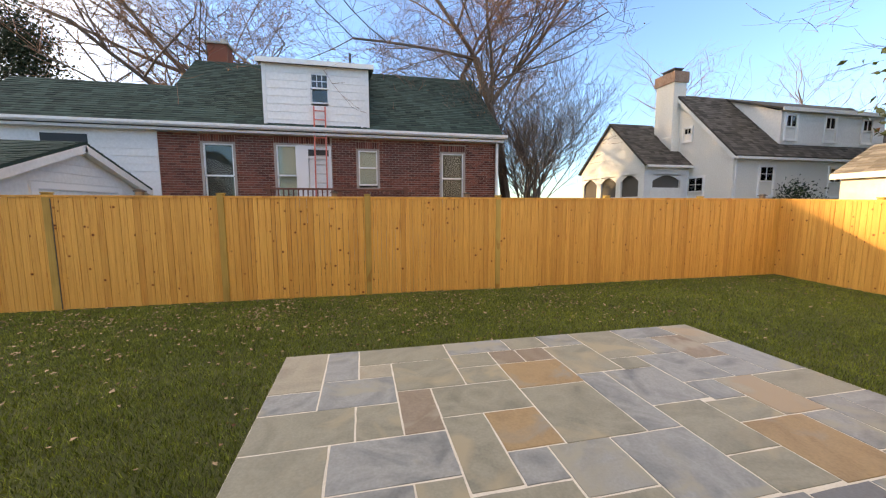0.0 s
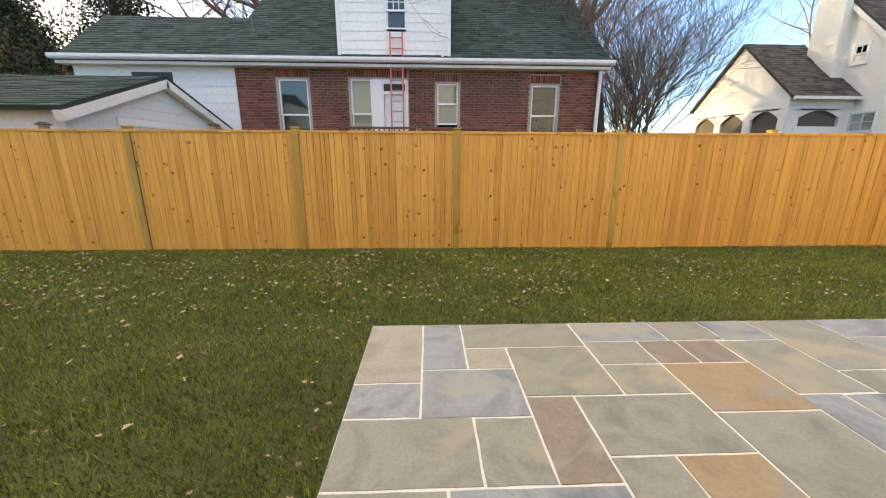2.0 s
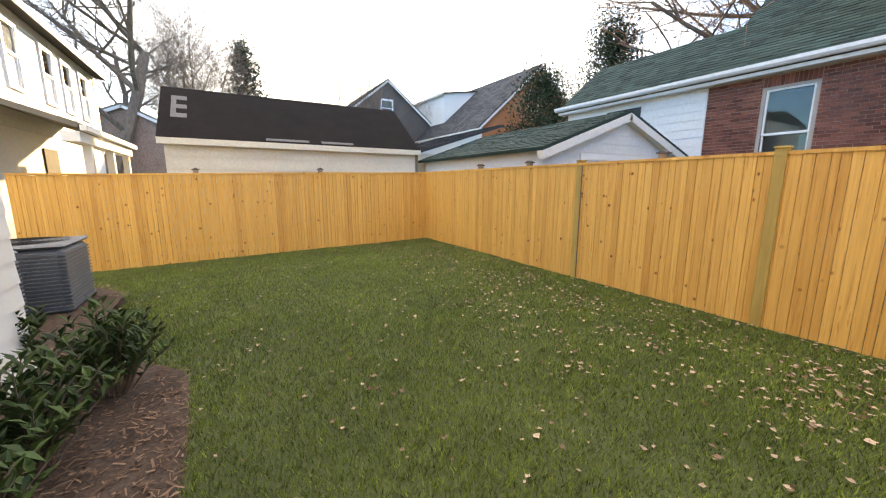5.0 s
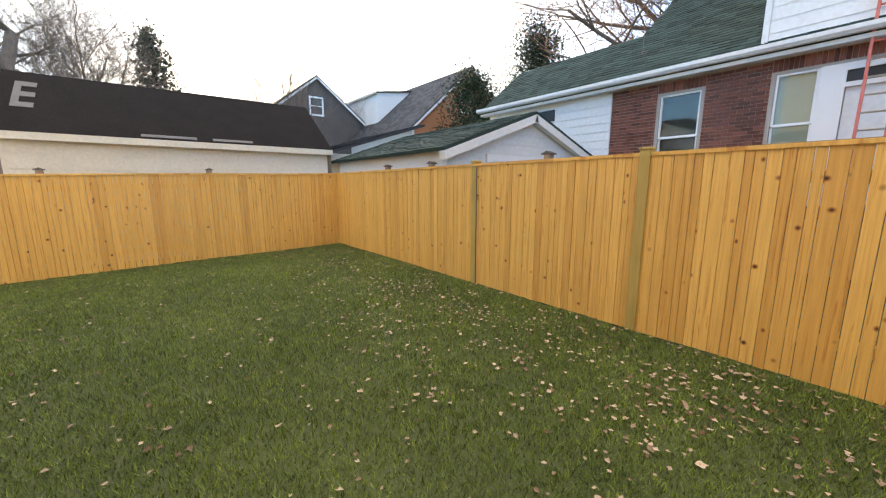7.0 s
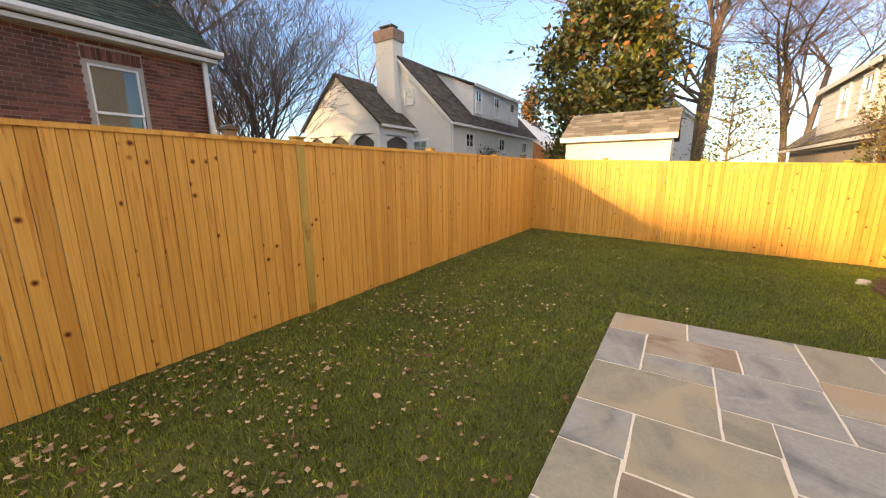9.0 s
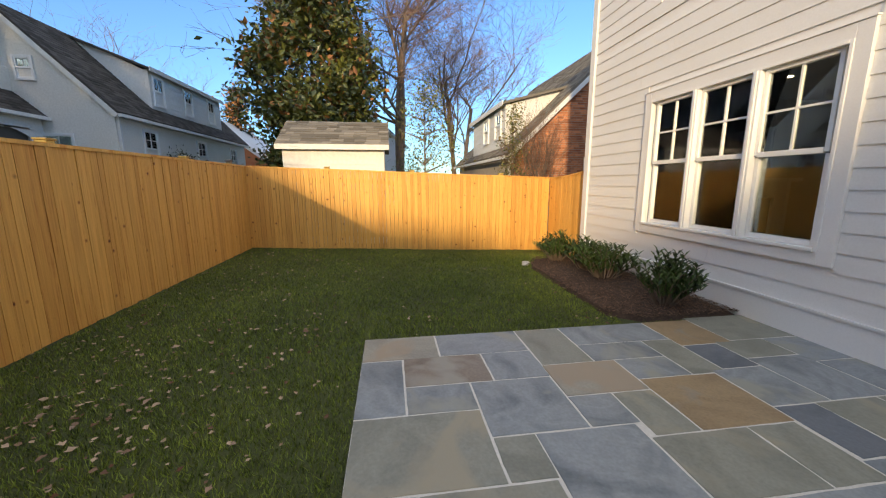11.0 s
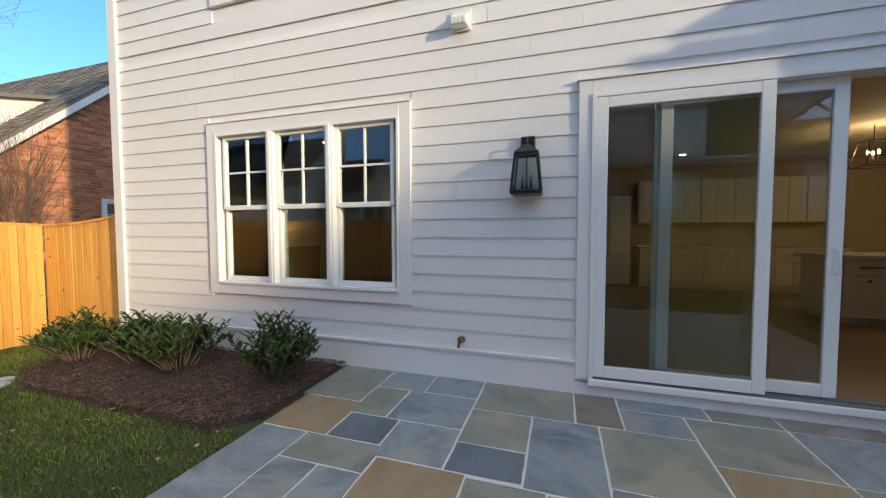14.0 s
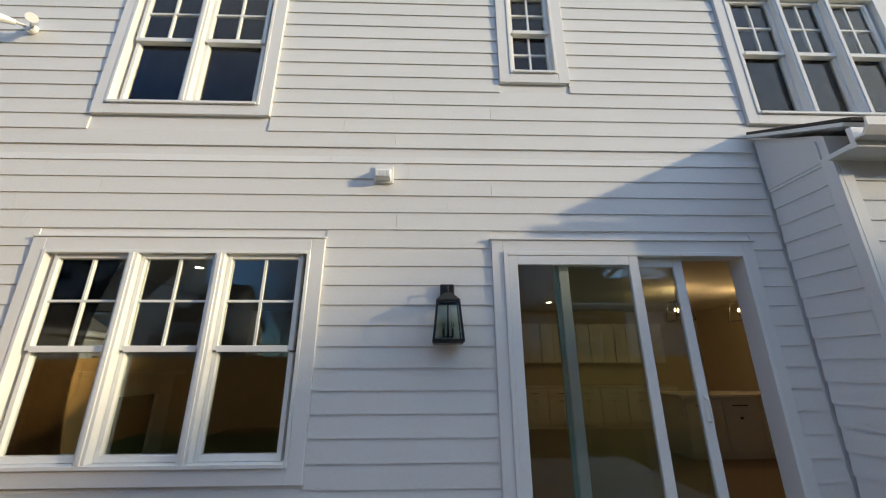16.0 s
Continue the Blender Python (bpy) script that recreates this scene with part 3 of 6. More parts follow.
def mulch_bed(name, label, outline, seed):
    bm = bmesh.new()
    mid = Vector((sum(p[0] for p in outline) / len(outline), sum(p[1] for p in outline) / len(outline), 0.045))
    rim = [bm.verts.new((x, y, ground_z(x, y) - 0.01)) for x, y in outline]
    up = [bm.verts.new((x * 0.93 + mid.x * 0.07, y * 0.93 + mid.y * 0.07, 0.018)) for x, y in outline]
    top = bm.verts.new(mid)
    n = len(outline)
    for i in range(n):
        j = (i + 1) % n
        bm.faces.new((rim[i], rim[j], up[j], up[i]))
        bm.faces.new((up[i], up[j], top))
    bed = part(name, bm, MAT_MULCH)
    tagged(bed, label, "mulch bed", kind="structure")
    r = random.Random(seed)
    xs, ys = [p[0] for p in outline], [p[1] for p in outline]
    verts, faces = [], []
    for _ in range(11000):
        x, y = r.uniform(min(xs), max(xs)), r.uniform(min(ys), max(ys))
        inside = False
        for i in range(n):
            (xa, ya), (xb, yb) = outline[i], outline[(i + 1) % n]
            if (ya > y) != (yb > y) and x < (xb - xa) * (y - ya) / (yb - ya) + xa:
                inside = not inside
        if not inside:
            continue
        L, w, a, t = r.uniform(0.008, 0.032), r.uniform(0.002, 0.006), r.uniform(0, 6.28), r.uniform(-0.3, 0.3)
        z = 0.028 + r.uniform(0, 0.02)
        k = len(verts)
        for u, v in ((-L, -w), (L, -w), (L, w), (-L, w)):
            verts.append((x + u * math.cos(a) - v * math.sin(a), y + u * math.sin(a) + v * math.cos(a), z + t * u))
        faces.append((k, k + 1, k + 2, k + 3))
    tagged(raw("mulch_chips", verts, faces, MAT_CHIP, bed), kind="stuff")


# ---- fences ----
def fence(name, label, start, end, posts, out, gate=(), cap_skip=()):
    """A board fence from start to end: boards on the yard side, posts, a top rail and a cap."""
    a, b = Vector((*start, 0)), Vector((*end, 0))
    way = (b - a).normalized()
    L = (b - a).length
    ang = math.degrees(math.atan2(way.y, way.x))
    top = thing(name, label, "fence", pose(a.x, a.y, 0, 0, 0, ang))
    r = random.Random(name)
    bm = bmesh.new()
    box(bm, 0, 1, -0.009, 0.009, 0, 1.725)
    side = out
    one, u = None, 0.0
    widths = (0.092, 0.066, 0.094, 0.092, 0.112, 0.074, 0.060, 0.102)
    while u < L - 0.02:
        w = min(r.choice(widths), L - u)
        p = a + way * (u + w / 2)
        z = ground_z(p.x, p.y) + 0.0
        m = pose(u + 0.0025, side * (0.028 + r.uniform(-0.003, 0.003)), z + 0.012 + r.uniform(-0.006, 0.006), r.uniform(-0.15, 0.15), 0, 0) @ Matrix.Diagonal((w - 0.005, 1, 1, 1))
        if one is None:
            bmesh.ops.recalc_face_normals(bm, faces=bm.faces[:])
            one = part("board", bm, MAT_CEDAR, top, m=m)
        else:
            share("board", one, top, m)
        u += w
    seg = 6
    for i in range(seg):
        u0, u1 = L * i / seg, L * (i + 1) / seg
        p0, p1 = a + way * u0, a + way * u1
        z0, z1 = ground_z(p0.x, p0.y) + 1.738, ground_z(p1.x, p1.y) + 1.738
        bm = bmesh.new()
        slab(bm, (u0, -0.05, z0 + 0.03), (u1, -0.05, z1 + 0.03), (u1, 0.055, z1 + 0.03), (u0, 0.055, z0 + 0.03), 0.034)
        part("top_rail", bm, MAT_CEDAR, top)
        for h in (0.35, 1.55):
            bm = bmesh.new()
            slab(bm, (u0, -side * 0.06 - 0.02, z0 - 1.72 + h), (u1, -side * 0.06 - 0.02, z1 - 1.72 + h), (u1, -side * 0.06 + 0.02, z1 - 1.72 + h), (u0, -side * 0.06 + 0.02, z0 - 1.72 + h), 0.09)
            part("rail", bm, MAT_POST, top)
    for u, style in posts:
        p = a + way * u
        z = ground_z(p.x, p.y)
        if style in ("face", "flush"):
            c = side * (0.012 if style == "face" else -0.006)
            po = boxes("post", [(u - 0.05, u + 0.05, c - 0.05, c + 0.05, z - 0.02, z + 1.795)], MAT_POST, top, "greenish treated post", bevel=0.006)
            boxes("post_cap", [(u - 0.058, u + 0.058, c - 0.058, c + 0.058, z + 1.796, z + 1.815)], MAT_POST, po, bevel=0.004)
        elif style == "tip":
            po = boxes("post", [(u - 0.05, u + 0.05, -side * 0.045 - 0.05, -side * 0.045 + 0.05, z - 0.02, z + 1.795)], MAT_POST, top, "greenish treated post", bevel=0.006)
            boxes("post_cap", [(u - 0.058, u + 0.058, -side * 0.045 - 0.058, -side * 0.045 + 0.058, z + 1.796, z + 1.815)], MAT_POST, po, bevel=0.004)
        else:
            po = boxes("post", [(u - 0.045, u + 0.045, -side * 0.13 - 0.045, -side * 0.13 + 0.045, z - 0.02, z + 1.83)], MAT_OLDPOST, top, "weathered post", bevel=0.006)
            bm = bmesh.new()
            box(bm, u - 0.065, u + 0.065, -side * 0.13 - 0.065, -side * 0.13 + 0.065, z + 1.831, z + 1.85)
            prism(bm, [(u - 0.055, z + 1.85), (u + 0.055, z + 1.85), (u, z + 1.875)], "y", -side * 0.13 - 0.055, -side * 0.13 + 0.055)
            part("post_cap", bm, MAT_CAP_AND_GAP, po, "dark cap")
    # solid dark strips over the boards paint the shade of the gate's gap
    for u in gate:
        p = a + way * u
        boxes("gate_gap", [(u - 0.006, u + 0.006, side * 0.03, side * 0.043, ground_z(p.x, p.y) + 0.02, ground_z(p.x, p.y) + 1.72)], MAT_CAP_AND_GAP, top, "thin dark strip painting the shaded gap at the gate")
    return top


# ---- patio ----
STONES_A = "-0.28 0.15 3.55 4.37 T|0.15 0.46 3.69 4.37 B|0.46 1.38 3.97 4.37 G|0.46 0.77 3.69 3.97 T|0.77 1.38 3.39 3.97 G|-0.28 0.15 3.23 3.55 B|0.15 0.77 3.22 3.69 B|-0.28 0.44 2.78 3.23 G|0.44 0.77 2.78 3.22 G|0.77 1.06 2.78 3.39 N|1.06 1.80 2.93 3.39 G|1.38 1.80 3.39 3.72 G|1.38 1.80 3.72 4.04 G|1.38 2.07 4.04 4.37 B|1.80 2.10 3.72 4.04 N|2.07 2.51 4.04 4.37 G|2.51 2.94 4.03 4.37 B|2.10 2.43 3.72 4.04 N|1.80 2.43 3.22 3.72 O|2.43 2.94 3.36 4.03 G|2.94 3.52 3.60 4.37 G"
STONES_B = "2.94 3.26 3.35 3.60 G|3.26 3.83 3.01 3.60 B|3.52 3.83 3.60 4.05 B|3.83 4.25 3.42 4.05 N|3.52 4.23 4.05 4.37 B|4.23 4.66 3.75 4.37 T|4.25 4.66 3.00 3.75 B|3.83 4.25 3.00 3.42 B|3.99 4.66 2.57 3.00 G|4.28 4.67 1.69 2.57 B|3.99 4.28 1.97 2.57 B|3.57 3.99 2.41 3.01 T|3.26 3.57 2.70 3.01 B|3.14 3.57 2.41 2.70 G|3.70 3.99 1.97 2.41 B|3.14 3.70 1.80 2.41 O|3.70 4.28 1.69 1.97 G|4.14 4.67 1.19 1.69 O|4.17 4.72 0.44 1.19 G|3.74 4.14 1.36 1.69 D|3.86 4.17 0.88 1.36 G"
STONES_C = "3.74 4.17 0.44 0.88 B|3.28 3.74 0.44 0.87 B|3.28 3.86 0.87 1.36 B|3.28 3.74 1.36 1.80 B|2.53 3.28 0.44 1.03 G|2.83 3.28 1.03 1.50 G|2.83 3.28 1.50 1.80 D|2.21 2.53 0.44 1.03 N|2.38 2.83 1.03 1.82 B|1.60 2.21 0.44 0.71 B|1.78 2.21 0.71 1.03 B|1.16 1.60 0.44 0.71 G|1.16 1.78 0.71 1.29 G|1.78 2.38 1.03 1.68 G|2.70 3.26 2.74 3.355 B|2.70 3.14 2.14 2.74 G|2.70 3.14 1.82 2.14 G|2.42 2.70 2.46 3.36 B|1.80 2.42 2.46 3.22 G|1.38 1.80 2.47 2.93 O|1.06 1.38 2.18 2.93 G"
STONES_D = "0.28 1.06 2.33 2.78 B|-0.28 0.28 2.20 2.78 G|0.77 1.06 1.72 2.33 G|0.28 0.77 1.72 2.33 B|1.38 1.66 2.17 2.47 B|1.66 2.11 2.02 2.47 B|2.11 2.70 1.83 2.46 B|1.06 1.66 1.70 2.17 G|1.66 2.11 1.68 2.02 G|2.11 2.38 1.68 1.83 B|-0.28 0.28 1.60 2.20 T|-0.28 0.44 1.00 1.60 B|0.44 1.16 1.29 1.72 G|0.44 1.16 0.71 1.29 B|0.55 1.16 0.44 0.71 N|-0.18 0.44 0.70 1.00 G|-0.18 0.55 0.44 0.70 B|1.16 1.78 1.29 1.70 O"


def build_patio():
    patio = thing("patio", "mixed blue, grey and ochre flagstone patio with pale mortar joints", "patio", kind="structure")
    bed = bmesh.new()
    box(bed, PATIO[0] + 0.006, PATIO[1] - 0.0, 0.43, PATIO[3] - 0.006, -0.10, -0.003)
    part("mortar_bed", bed, MAT_MORTAR, patio, "pale mortar joints")
    r = random.Random(2)
    for word in "|".join((STONES_A, STONES_B, STONES_C, STONES_D)).split("|"):
        x0, x1, y0, y1, c = word.split()
        x0, x1, y0, y1 = (float(q) for q in (x0, x1, y0, y1))
        j = 0.0065
        w, d = x1 - x0 - 2 * j, y1 - y0 - 2 * j
        bm = bmesh.new()
        n = 5
        loop = []
        for k in range(4 * n):
            e, t = divmod(k, n)
            t /= n
            px, py = ((t, 0), (1, t), (1 - t, 1), (0, 1 - t))[e]
            loop.append(Vector((w * px - w / 2 + r.uniform(-0.0025, 0.0025), d * py - d / 2 + r.uniform(-0.0025, 0.0025), 0)))
        lo = [bm.verts.new(v + Vector((0, 0, -0.045))) for v in loop]
        mid = [bm.verts.new(v + Vector((0, 0, -0.005))) for v in loop]
        hi = [bm.verts.new(v * (1 - 0.006 / max(w, d)) + Vector((0, 0, r.uniform(-0.0005, 0.0015)))) for v in loop]
        for q in range(4 * n):
            s = (q + 1) % (4 * n)
            bm.faces.new((lo[q], lo[s], mid[s], mid[q]))
            bm.faces.new((mid[q], mid[s], hi[s], hi[q]))
        bm.faces.new(hi)
        part("flagstone", bm, STONE[c], patio, m=pose((x0 + x1) / 2, (y0 + y1) / 2, r.uniform(-0.001, 0.0015)))


# ---- the new house ----
WALL_Y, BACK = 0.52, 0.36
HOUSE_W, HOUSE_E = -0.18, 8.05
WIN_HOLE = (4.11, 6.38, 0.78, 2.46)
DOOR_HOLE = (0.22, 2.42, 0.135, 2.46)
UP_1 = (4.78, 6.28, 3.97, 5.62)
UP_2 = (1.73, 2.24, 4.43, 5.60)
UP_3 = (-2.16, -0.31, 3.97, 5.62)
HOLES = [WIN_HOLE, DOOR_HOLE, UP_1, UP_2, UP_3]


def build_house():
    shell = thing("wall_south", "white lap-sided wall of the new house", "house wall", kind="structure")
    boxes("wall_core", [(a, b, BACK, WALL_Y - 0.03, c, d) for a, b, c, d in holed(-4.1, HOUSE_E - 0.01, -0.3, 6.4, HOLES)], MAT_TRIM, shell)
    c = 0.115
    cuts = [(h[0] - c, h[1] + c, h[2] - c, h[3] + c) for h in (WIN_HOLE, UP_1, UP_2, UP_3)] + [(DOOR_HOLE[0] - c, DOOR_HOLE[1] + 0.10, -1, DOOR_HOLE[3] + 0.11)]
    laps(shell, "x", WALL_Y - 0.03, 1, HOUSE_W, HOUSE_E - 0.12, 0.285, 3.42, 0.1705, MAT_SIDING, cuts, seed=4)
    laps(shell, "x", WALL_Y - 0.03, 1, HOUSE_W, HOUSE_E - 0.12, 0.285 + 0.1705 * 19, 6.4, 0.1705, MAT_SIDING, cuts, seed=5)
    laps(shell, "x", WALL_Y - 0.03, 1, -4.1, HOUSE_W - 0.01, 3.8, 6.4, 0.1705, MAT_SIDING, cuts, seed=6)
    boxes("water_table", [(a, b, WALL_Y - 0.03, WALL_Y - 0.002, -0.06, 0.262) for a, b in ((DOOR_HOLE[1] + 0.10, HOUSE_E - 0.12),)] + [(DOOR_HOLE[1] + 0.10, HOUSE_E - 0.12, WALL_Y - 0.03, WALL_Y + 0.016, 0.263, 0.284), (HOUSE_W, DOOR_HOLE[1] + 0.099, WALL_Y - 0.03, WALL_Y - 0.002, -0.06, 0.10)], MAT_TRIM, shell, "smooth white base board")
    boxes("corner_board", [(HOUSE_E - 0.12, HOUSE_E + 0.022, WALL_Y - 0.03, WALL_Y + 0.012, -0.05, 6.4), (HOUSE_E, HOUSE_E + 0.022, WALL_Y - 0.15, WALL_Y - 0.031, -0.05, 6.4)], MAT_TRIM, shell, bevel=0.003)
    # side and rear walls that close the house
    boxes("wall_east", [(HOUSE_E - 0.16, HOUSE_E - 0.011, -7.0, BACK - 0.001, -0.3, 6.4)], MAT_SIDING, shell)
    boxes("wall_rear", [(-4.1, HOUSE_E - 0.01, -7.16, -7.001, -0.3, 6.4)], MAT_SIDING, shell)
    boxes("wall_west", [(-4.26, -4.101, -7.0, WALL_Y - 0.03, -0.3, 6.4)], MAT_SIDING, shell)
    roof = bmesh.new()
    slab(roof, (-4.5, 0.85, 6.4), (-4.5, -7.5, 6.4), (8.4, -7.5, 6.4), (8.4, 0.85, 6.4), -0.16)
    tagged(part("eave_soffit", roof, MAT_TRIM), "white eave soffit closing the house top", "roof", kind="structure")
    for base, hole, names in (("window_1", WIN_HOLE, 3), ("window_2", UP_1, 2), ("window_4", UP_3, 3)):
        window_group(base, hole, names, c)
    window_group("window_3", UP_2, 1, c)


def window_group(name, hole, count, c):
    x0, x1, z0, z1 = hole
    w, h = x1 - x0, z1 - z0
    top = thing(name, "white double-hung window with divided upper sashes" if count > 1 else "small white window with divided panes", "window", pose((x0 + x1) / 2, WALL_Y, z0, 0, 0, 180), kind="structure")
    f = 0.03
    boxes("casing", [(-w / 2 - c, -w / 2, -0.012, 0.03, -c, h + c), (w / 2, w / 2 + c, -0.012, 0.03, -c, h + c), (-w / 2, w / 2, -0.0115, 0.03, h, h + c), (-w / 2, w / 2, -0.0115, 0.03, -c, -0.0)], MAT_TRIM, top, bevel=0.003)
    boxes("drip_edge", [(-w / 2 - c - 0.006, w / 2 + c + 0.006, -0.024, 0.02, h + c + 0.001, h + c + 0.014)], MAT_TRIM, top)
    boxes("window_frame", [(-w / 2, -w / 2 + f, -0.02, 0.13, 0, h), (w / 2 - f, w / 2, -0.02, 0.13, 0, h), (-w / 2 + f, w / 2 - f, -0.02, 0.13, h - f, h), (-w / 2 + f, w / 2 - f, -0.034, 0.13, 0, f)], MAT_VINYL, top, bevel=0.003)
    each = (w - 2 * f) / count
    mull = 0.085
    for k in range(1, count):
        x = -w / 2 + f + each * k
        boxes("mullion", [(x - mull / 2, x + mull / 2, -0.025, 0.13, f, h - f), (x - 0.018, x + 0.018, -0.038, -0.024, f, h - f)], MAT_VINYL, top, bevel=0.003)
    for k in range(count):
        x = -w / 2 + f + each * (k + 0.5)
        ww = each - (mull if count > 1 else 0.0) - 0.004
        if count == 1:
            ww = each - 0.004
        sash_window("sash_pair", top, pose(x, 0.055, f + 0.002), ww, h - 2 * f - 0.004, (2, 2), casing=0, lower_grid=count == 1)


def build_door():
    x0, x1, z0, z1 = DOOR_HOLE
    w, h = x1 - x0, z1 - z0
    d = thing("door_1", "white sliding patio door standing open, with tall clear panes", "sliding door", pose((x0 + x1) / 2, WALL_Y, z0, 0, 0, 180), kind="structure")
    c = 0.10
    boxes("casing", [(-w / 2 - c, -w / 2, -0.014, 0.03, 0, h + 0.11), (w / 2, w / 2 + c, -0.014, 0.03, 0, h + 0.11), (-w / 2, w / 2, -0.0135, 0.03, h, h + 0.11)], MAT_TRIM, d, bevel=0.003)
    boxes("drip_edge", [(-w / 2 - c - 0.02, w / 2 + c + 0.02, -0.03, 0.02, h + 0.111, h + 0.125)], MAT_TRIM, d)
    f = 0.035
    boxes("door_frame", [(-w / 2, -w / 2 + f, -0.03, 0.15, 0, h), (w / 2 - f, w / 2, -0.03, 0.15, 0, h), (-w / 2 + f, w / 2 - f, -0.03, 0.15, h - f, h)], MAT_VINYL, d, bevel=0.003)
    boxes("threshold", [(-w / 2, w / 2, -0.05, 0.15, -0.035, 0.014)], MAT_VINYL, d, bevel=0.003)
    boxes("sill_track", [(-w / 2 + f, w / 2 - f, -0.02, 0.15, 0.0142, 0.024), (-w / 2 + f, w / 2 - f, 0.03, 0.036, 0.0242, 0.034)], MAT_ACGREY, d, "grey metal sill track")
    s = 0.085

    def panel(name, a, b, y):
        p = boxes(name, [(a, a + s, y - 0.02, y + 0.02, 0.036, h - f - 0.002), (b - s, b, y - 0.02, y + 0.02, 0.036, h - f - 0.002), (a + s, b - s, y - 0.02, y + 0.02, h - f - s, h - f - 0.003), (a + s, b - s, y - 0.02, y + 0.02, 0.036, 0.036 + s * 1.1)], MAT_VINYL, d, bevel=0.004)
        g = boxes("pane", [(a + s, b - s, y - 0.003, y + 0.003, 0.036 + s, h - f - s)], MAT_GLASS, p)
        g.visible_shadow = False
        return p

    panel("fixed_panel", -w / 2 + f, -w / 2 + f + 1.165, -0.005)
    slide = panel("sliding_panel", -w / 2 + f + 0.47, -w / 2 + f + 1.61, 0.07)
    x = -w / 2 + f + 1.61 - s / 2
    bm = bmesh.new()
    rod(bm, (x, 0.05, 0.92), (x, 0.005, 0.93), 0.008)
    rod(bm, (x, 0.05, 1.10), (x, 0.005, 1.09), 0.008)
    rod(bm, (x, 0.005, 0.93), (x, 0.005, 1.09), 0.009)
    box(bm, x - 0.015, x + 0.015, 0.044, 0.05, 0.90, 1.12)
    part("handle", bm, MAT_VINYL, slide, "white pull handle")
    boxes("screen_stile", [(-w / 2 + f + 0.432, -w / 2 + f + 0.466, 0.07, 0.10, 0.036, h - f - 0.004)], MAT_GREENEDGE, d, "pale green-white screen edge")


def build_wing():
    """The lower wing west of the door with its lean-to roof and gutter."""
    wing = thing("wall_wing", "white lap-sided wing beside the patio door", "house wall", kind="structure")
    y1 = 1.12
    boxes("wing_core", [(-4.1, HOUSE_W - 0.03, WALL_Y, y1 - 0.03, -0.2, 2.95)], MAT_TRIM, wing)
    bm = bmesh.new()
    prism(bm, [(WALL_Y, 2.951), (y1 - 0.03, 2.951), (y1 - 0.03, 3.32), (WALL_Y, 3.66)], "x", -4.1, HOUSE_W - 0.03)
    part("wing_gable", bm, MAT_TRIM, wing)
    laps(wing, "y", HOUSE_W - 0.03, 1, WALL_Y + 0.001, y1 - 0.09, 0.0, 3.1, 0.1705, MAT_SIDING, seed=8)
    bm = bmesh.new()
    prism(bm, [(WALL_Y + 0.001, 3.10), (y1 - 0.09, 3.10), (y1 - 0.09, 3.30), (WALL_Y + 0.001, 3.64)], "x", HOUSE_W - 0.03, HOUSE_W - 0.012)
    part("siding_board", bm, MAT_SIDING, wing)
    laps(wing, "x", y1 - 0.03, 1, -4.1, HOUSE_W - 0.13, 0.0, 2.95, 0.1705, MAT_SIDING, seed=9)
    boxes("corner_board", [(HOUSE_W - 0.03, HOUSE_W + 0.003, y1 - 0.09, y1 + 0.004, -0.05, 3.12), (HOUSE_W - 0.13, HOUSE_W - 0.031, y1 - 0.029, y1 + 0.004, -0.05, 3.12)], MAT_TRIM, wing, bevel=0.003)
    bm = bmesh.new()
    slab(bm, (-4.3, 1.36, 3.268), (HOUSE_W + 0.05, 1.36, 3.268), (HOUSE_W + 0.05, WALL_Y + 0.001, 3.722), (-4.3, WALL_Y + 0.001, 3.722), 0.025)
    part("lean_to_roof", bm, MAT_GREYROOF, wing, "thin grey shingle roof")
    bm = bmesh.new()
    slab(bm, (-4.3, 1.305, 3.255), (HOUSE_W + 0.058, 1.305, 3.255), (HOUSE_W + 0.058, WALL_Y + 0.002, 3.683), (-4.3, WALL_Y + 0.002, 3.683), 0.03)
    part("rake_soffit", bm, MAT_TRIM, wing, "white roof edge board")
    boxes("fascia", [(-4.3, HOUSE_W + 0.055, 1.31, 1.345, 3.05, 3.22)], MAT_TRIM, wing)
    boxes("frieze", [(-4.2, HOUSE_W + 0.05, y1 + 0.005, 1.309, 3.06, 3.10)], MAT_TRIM, wing)
    bm = bmesh.new()
    prism(bm, [(1.346, 3.10), (1.42, 3.10), (1.46, 3.16), (1.465, 3.23), (1.45, 3.23), (1.445, 3.17), (1.41, 3.115), (1.346, 3.115)], "x", -4.3, HOUSE_W + 0.07)
    part("gutter", bm, MAT_TRIM, wing, "white metal gutter")
    o = thing("outlet_box", "small dark weatherproof outlet box on the wing wall", "outlet", pose(HOUSE_W + 0.006, 0.76, 0.30))
    boxes("box_body", [(0, 0.05, -0.045, 0.045, -0.06, 0.06)], MAT_BLACK, o, bevel=0.006)
    boxes("cover", [(0.051, 0.06, -0.05, 0.05, -0.065, 0.065)], MAT_BLACK, o, bevel=0.004)


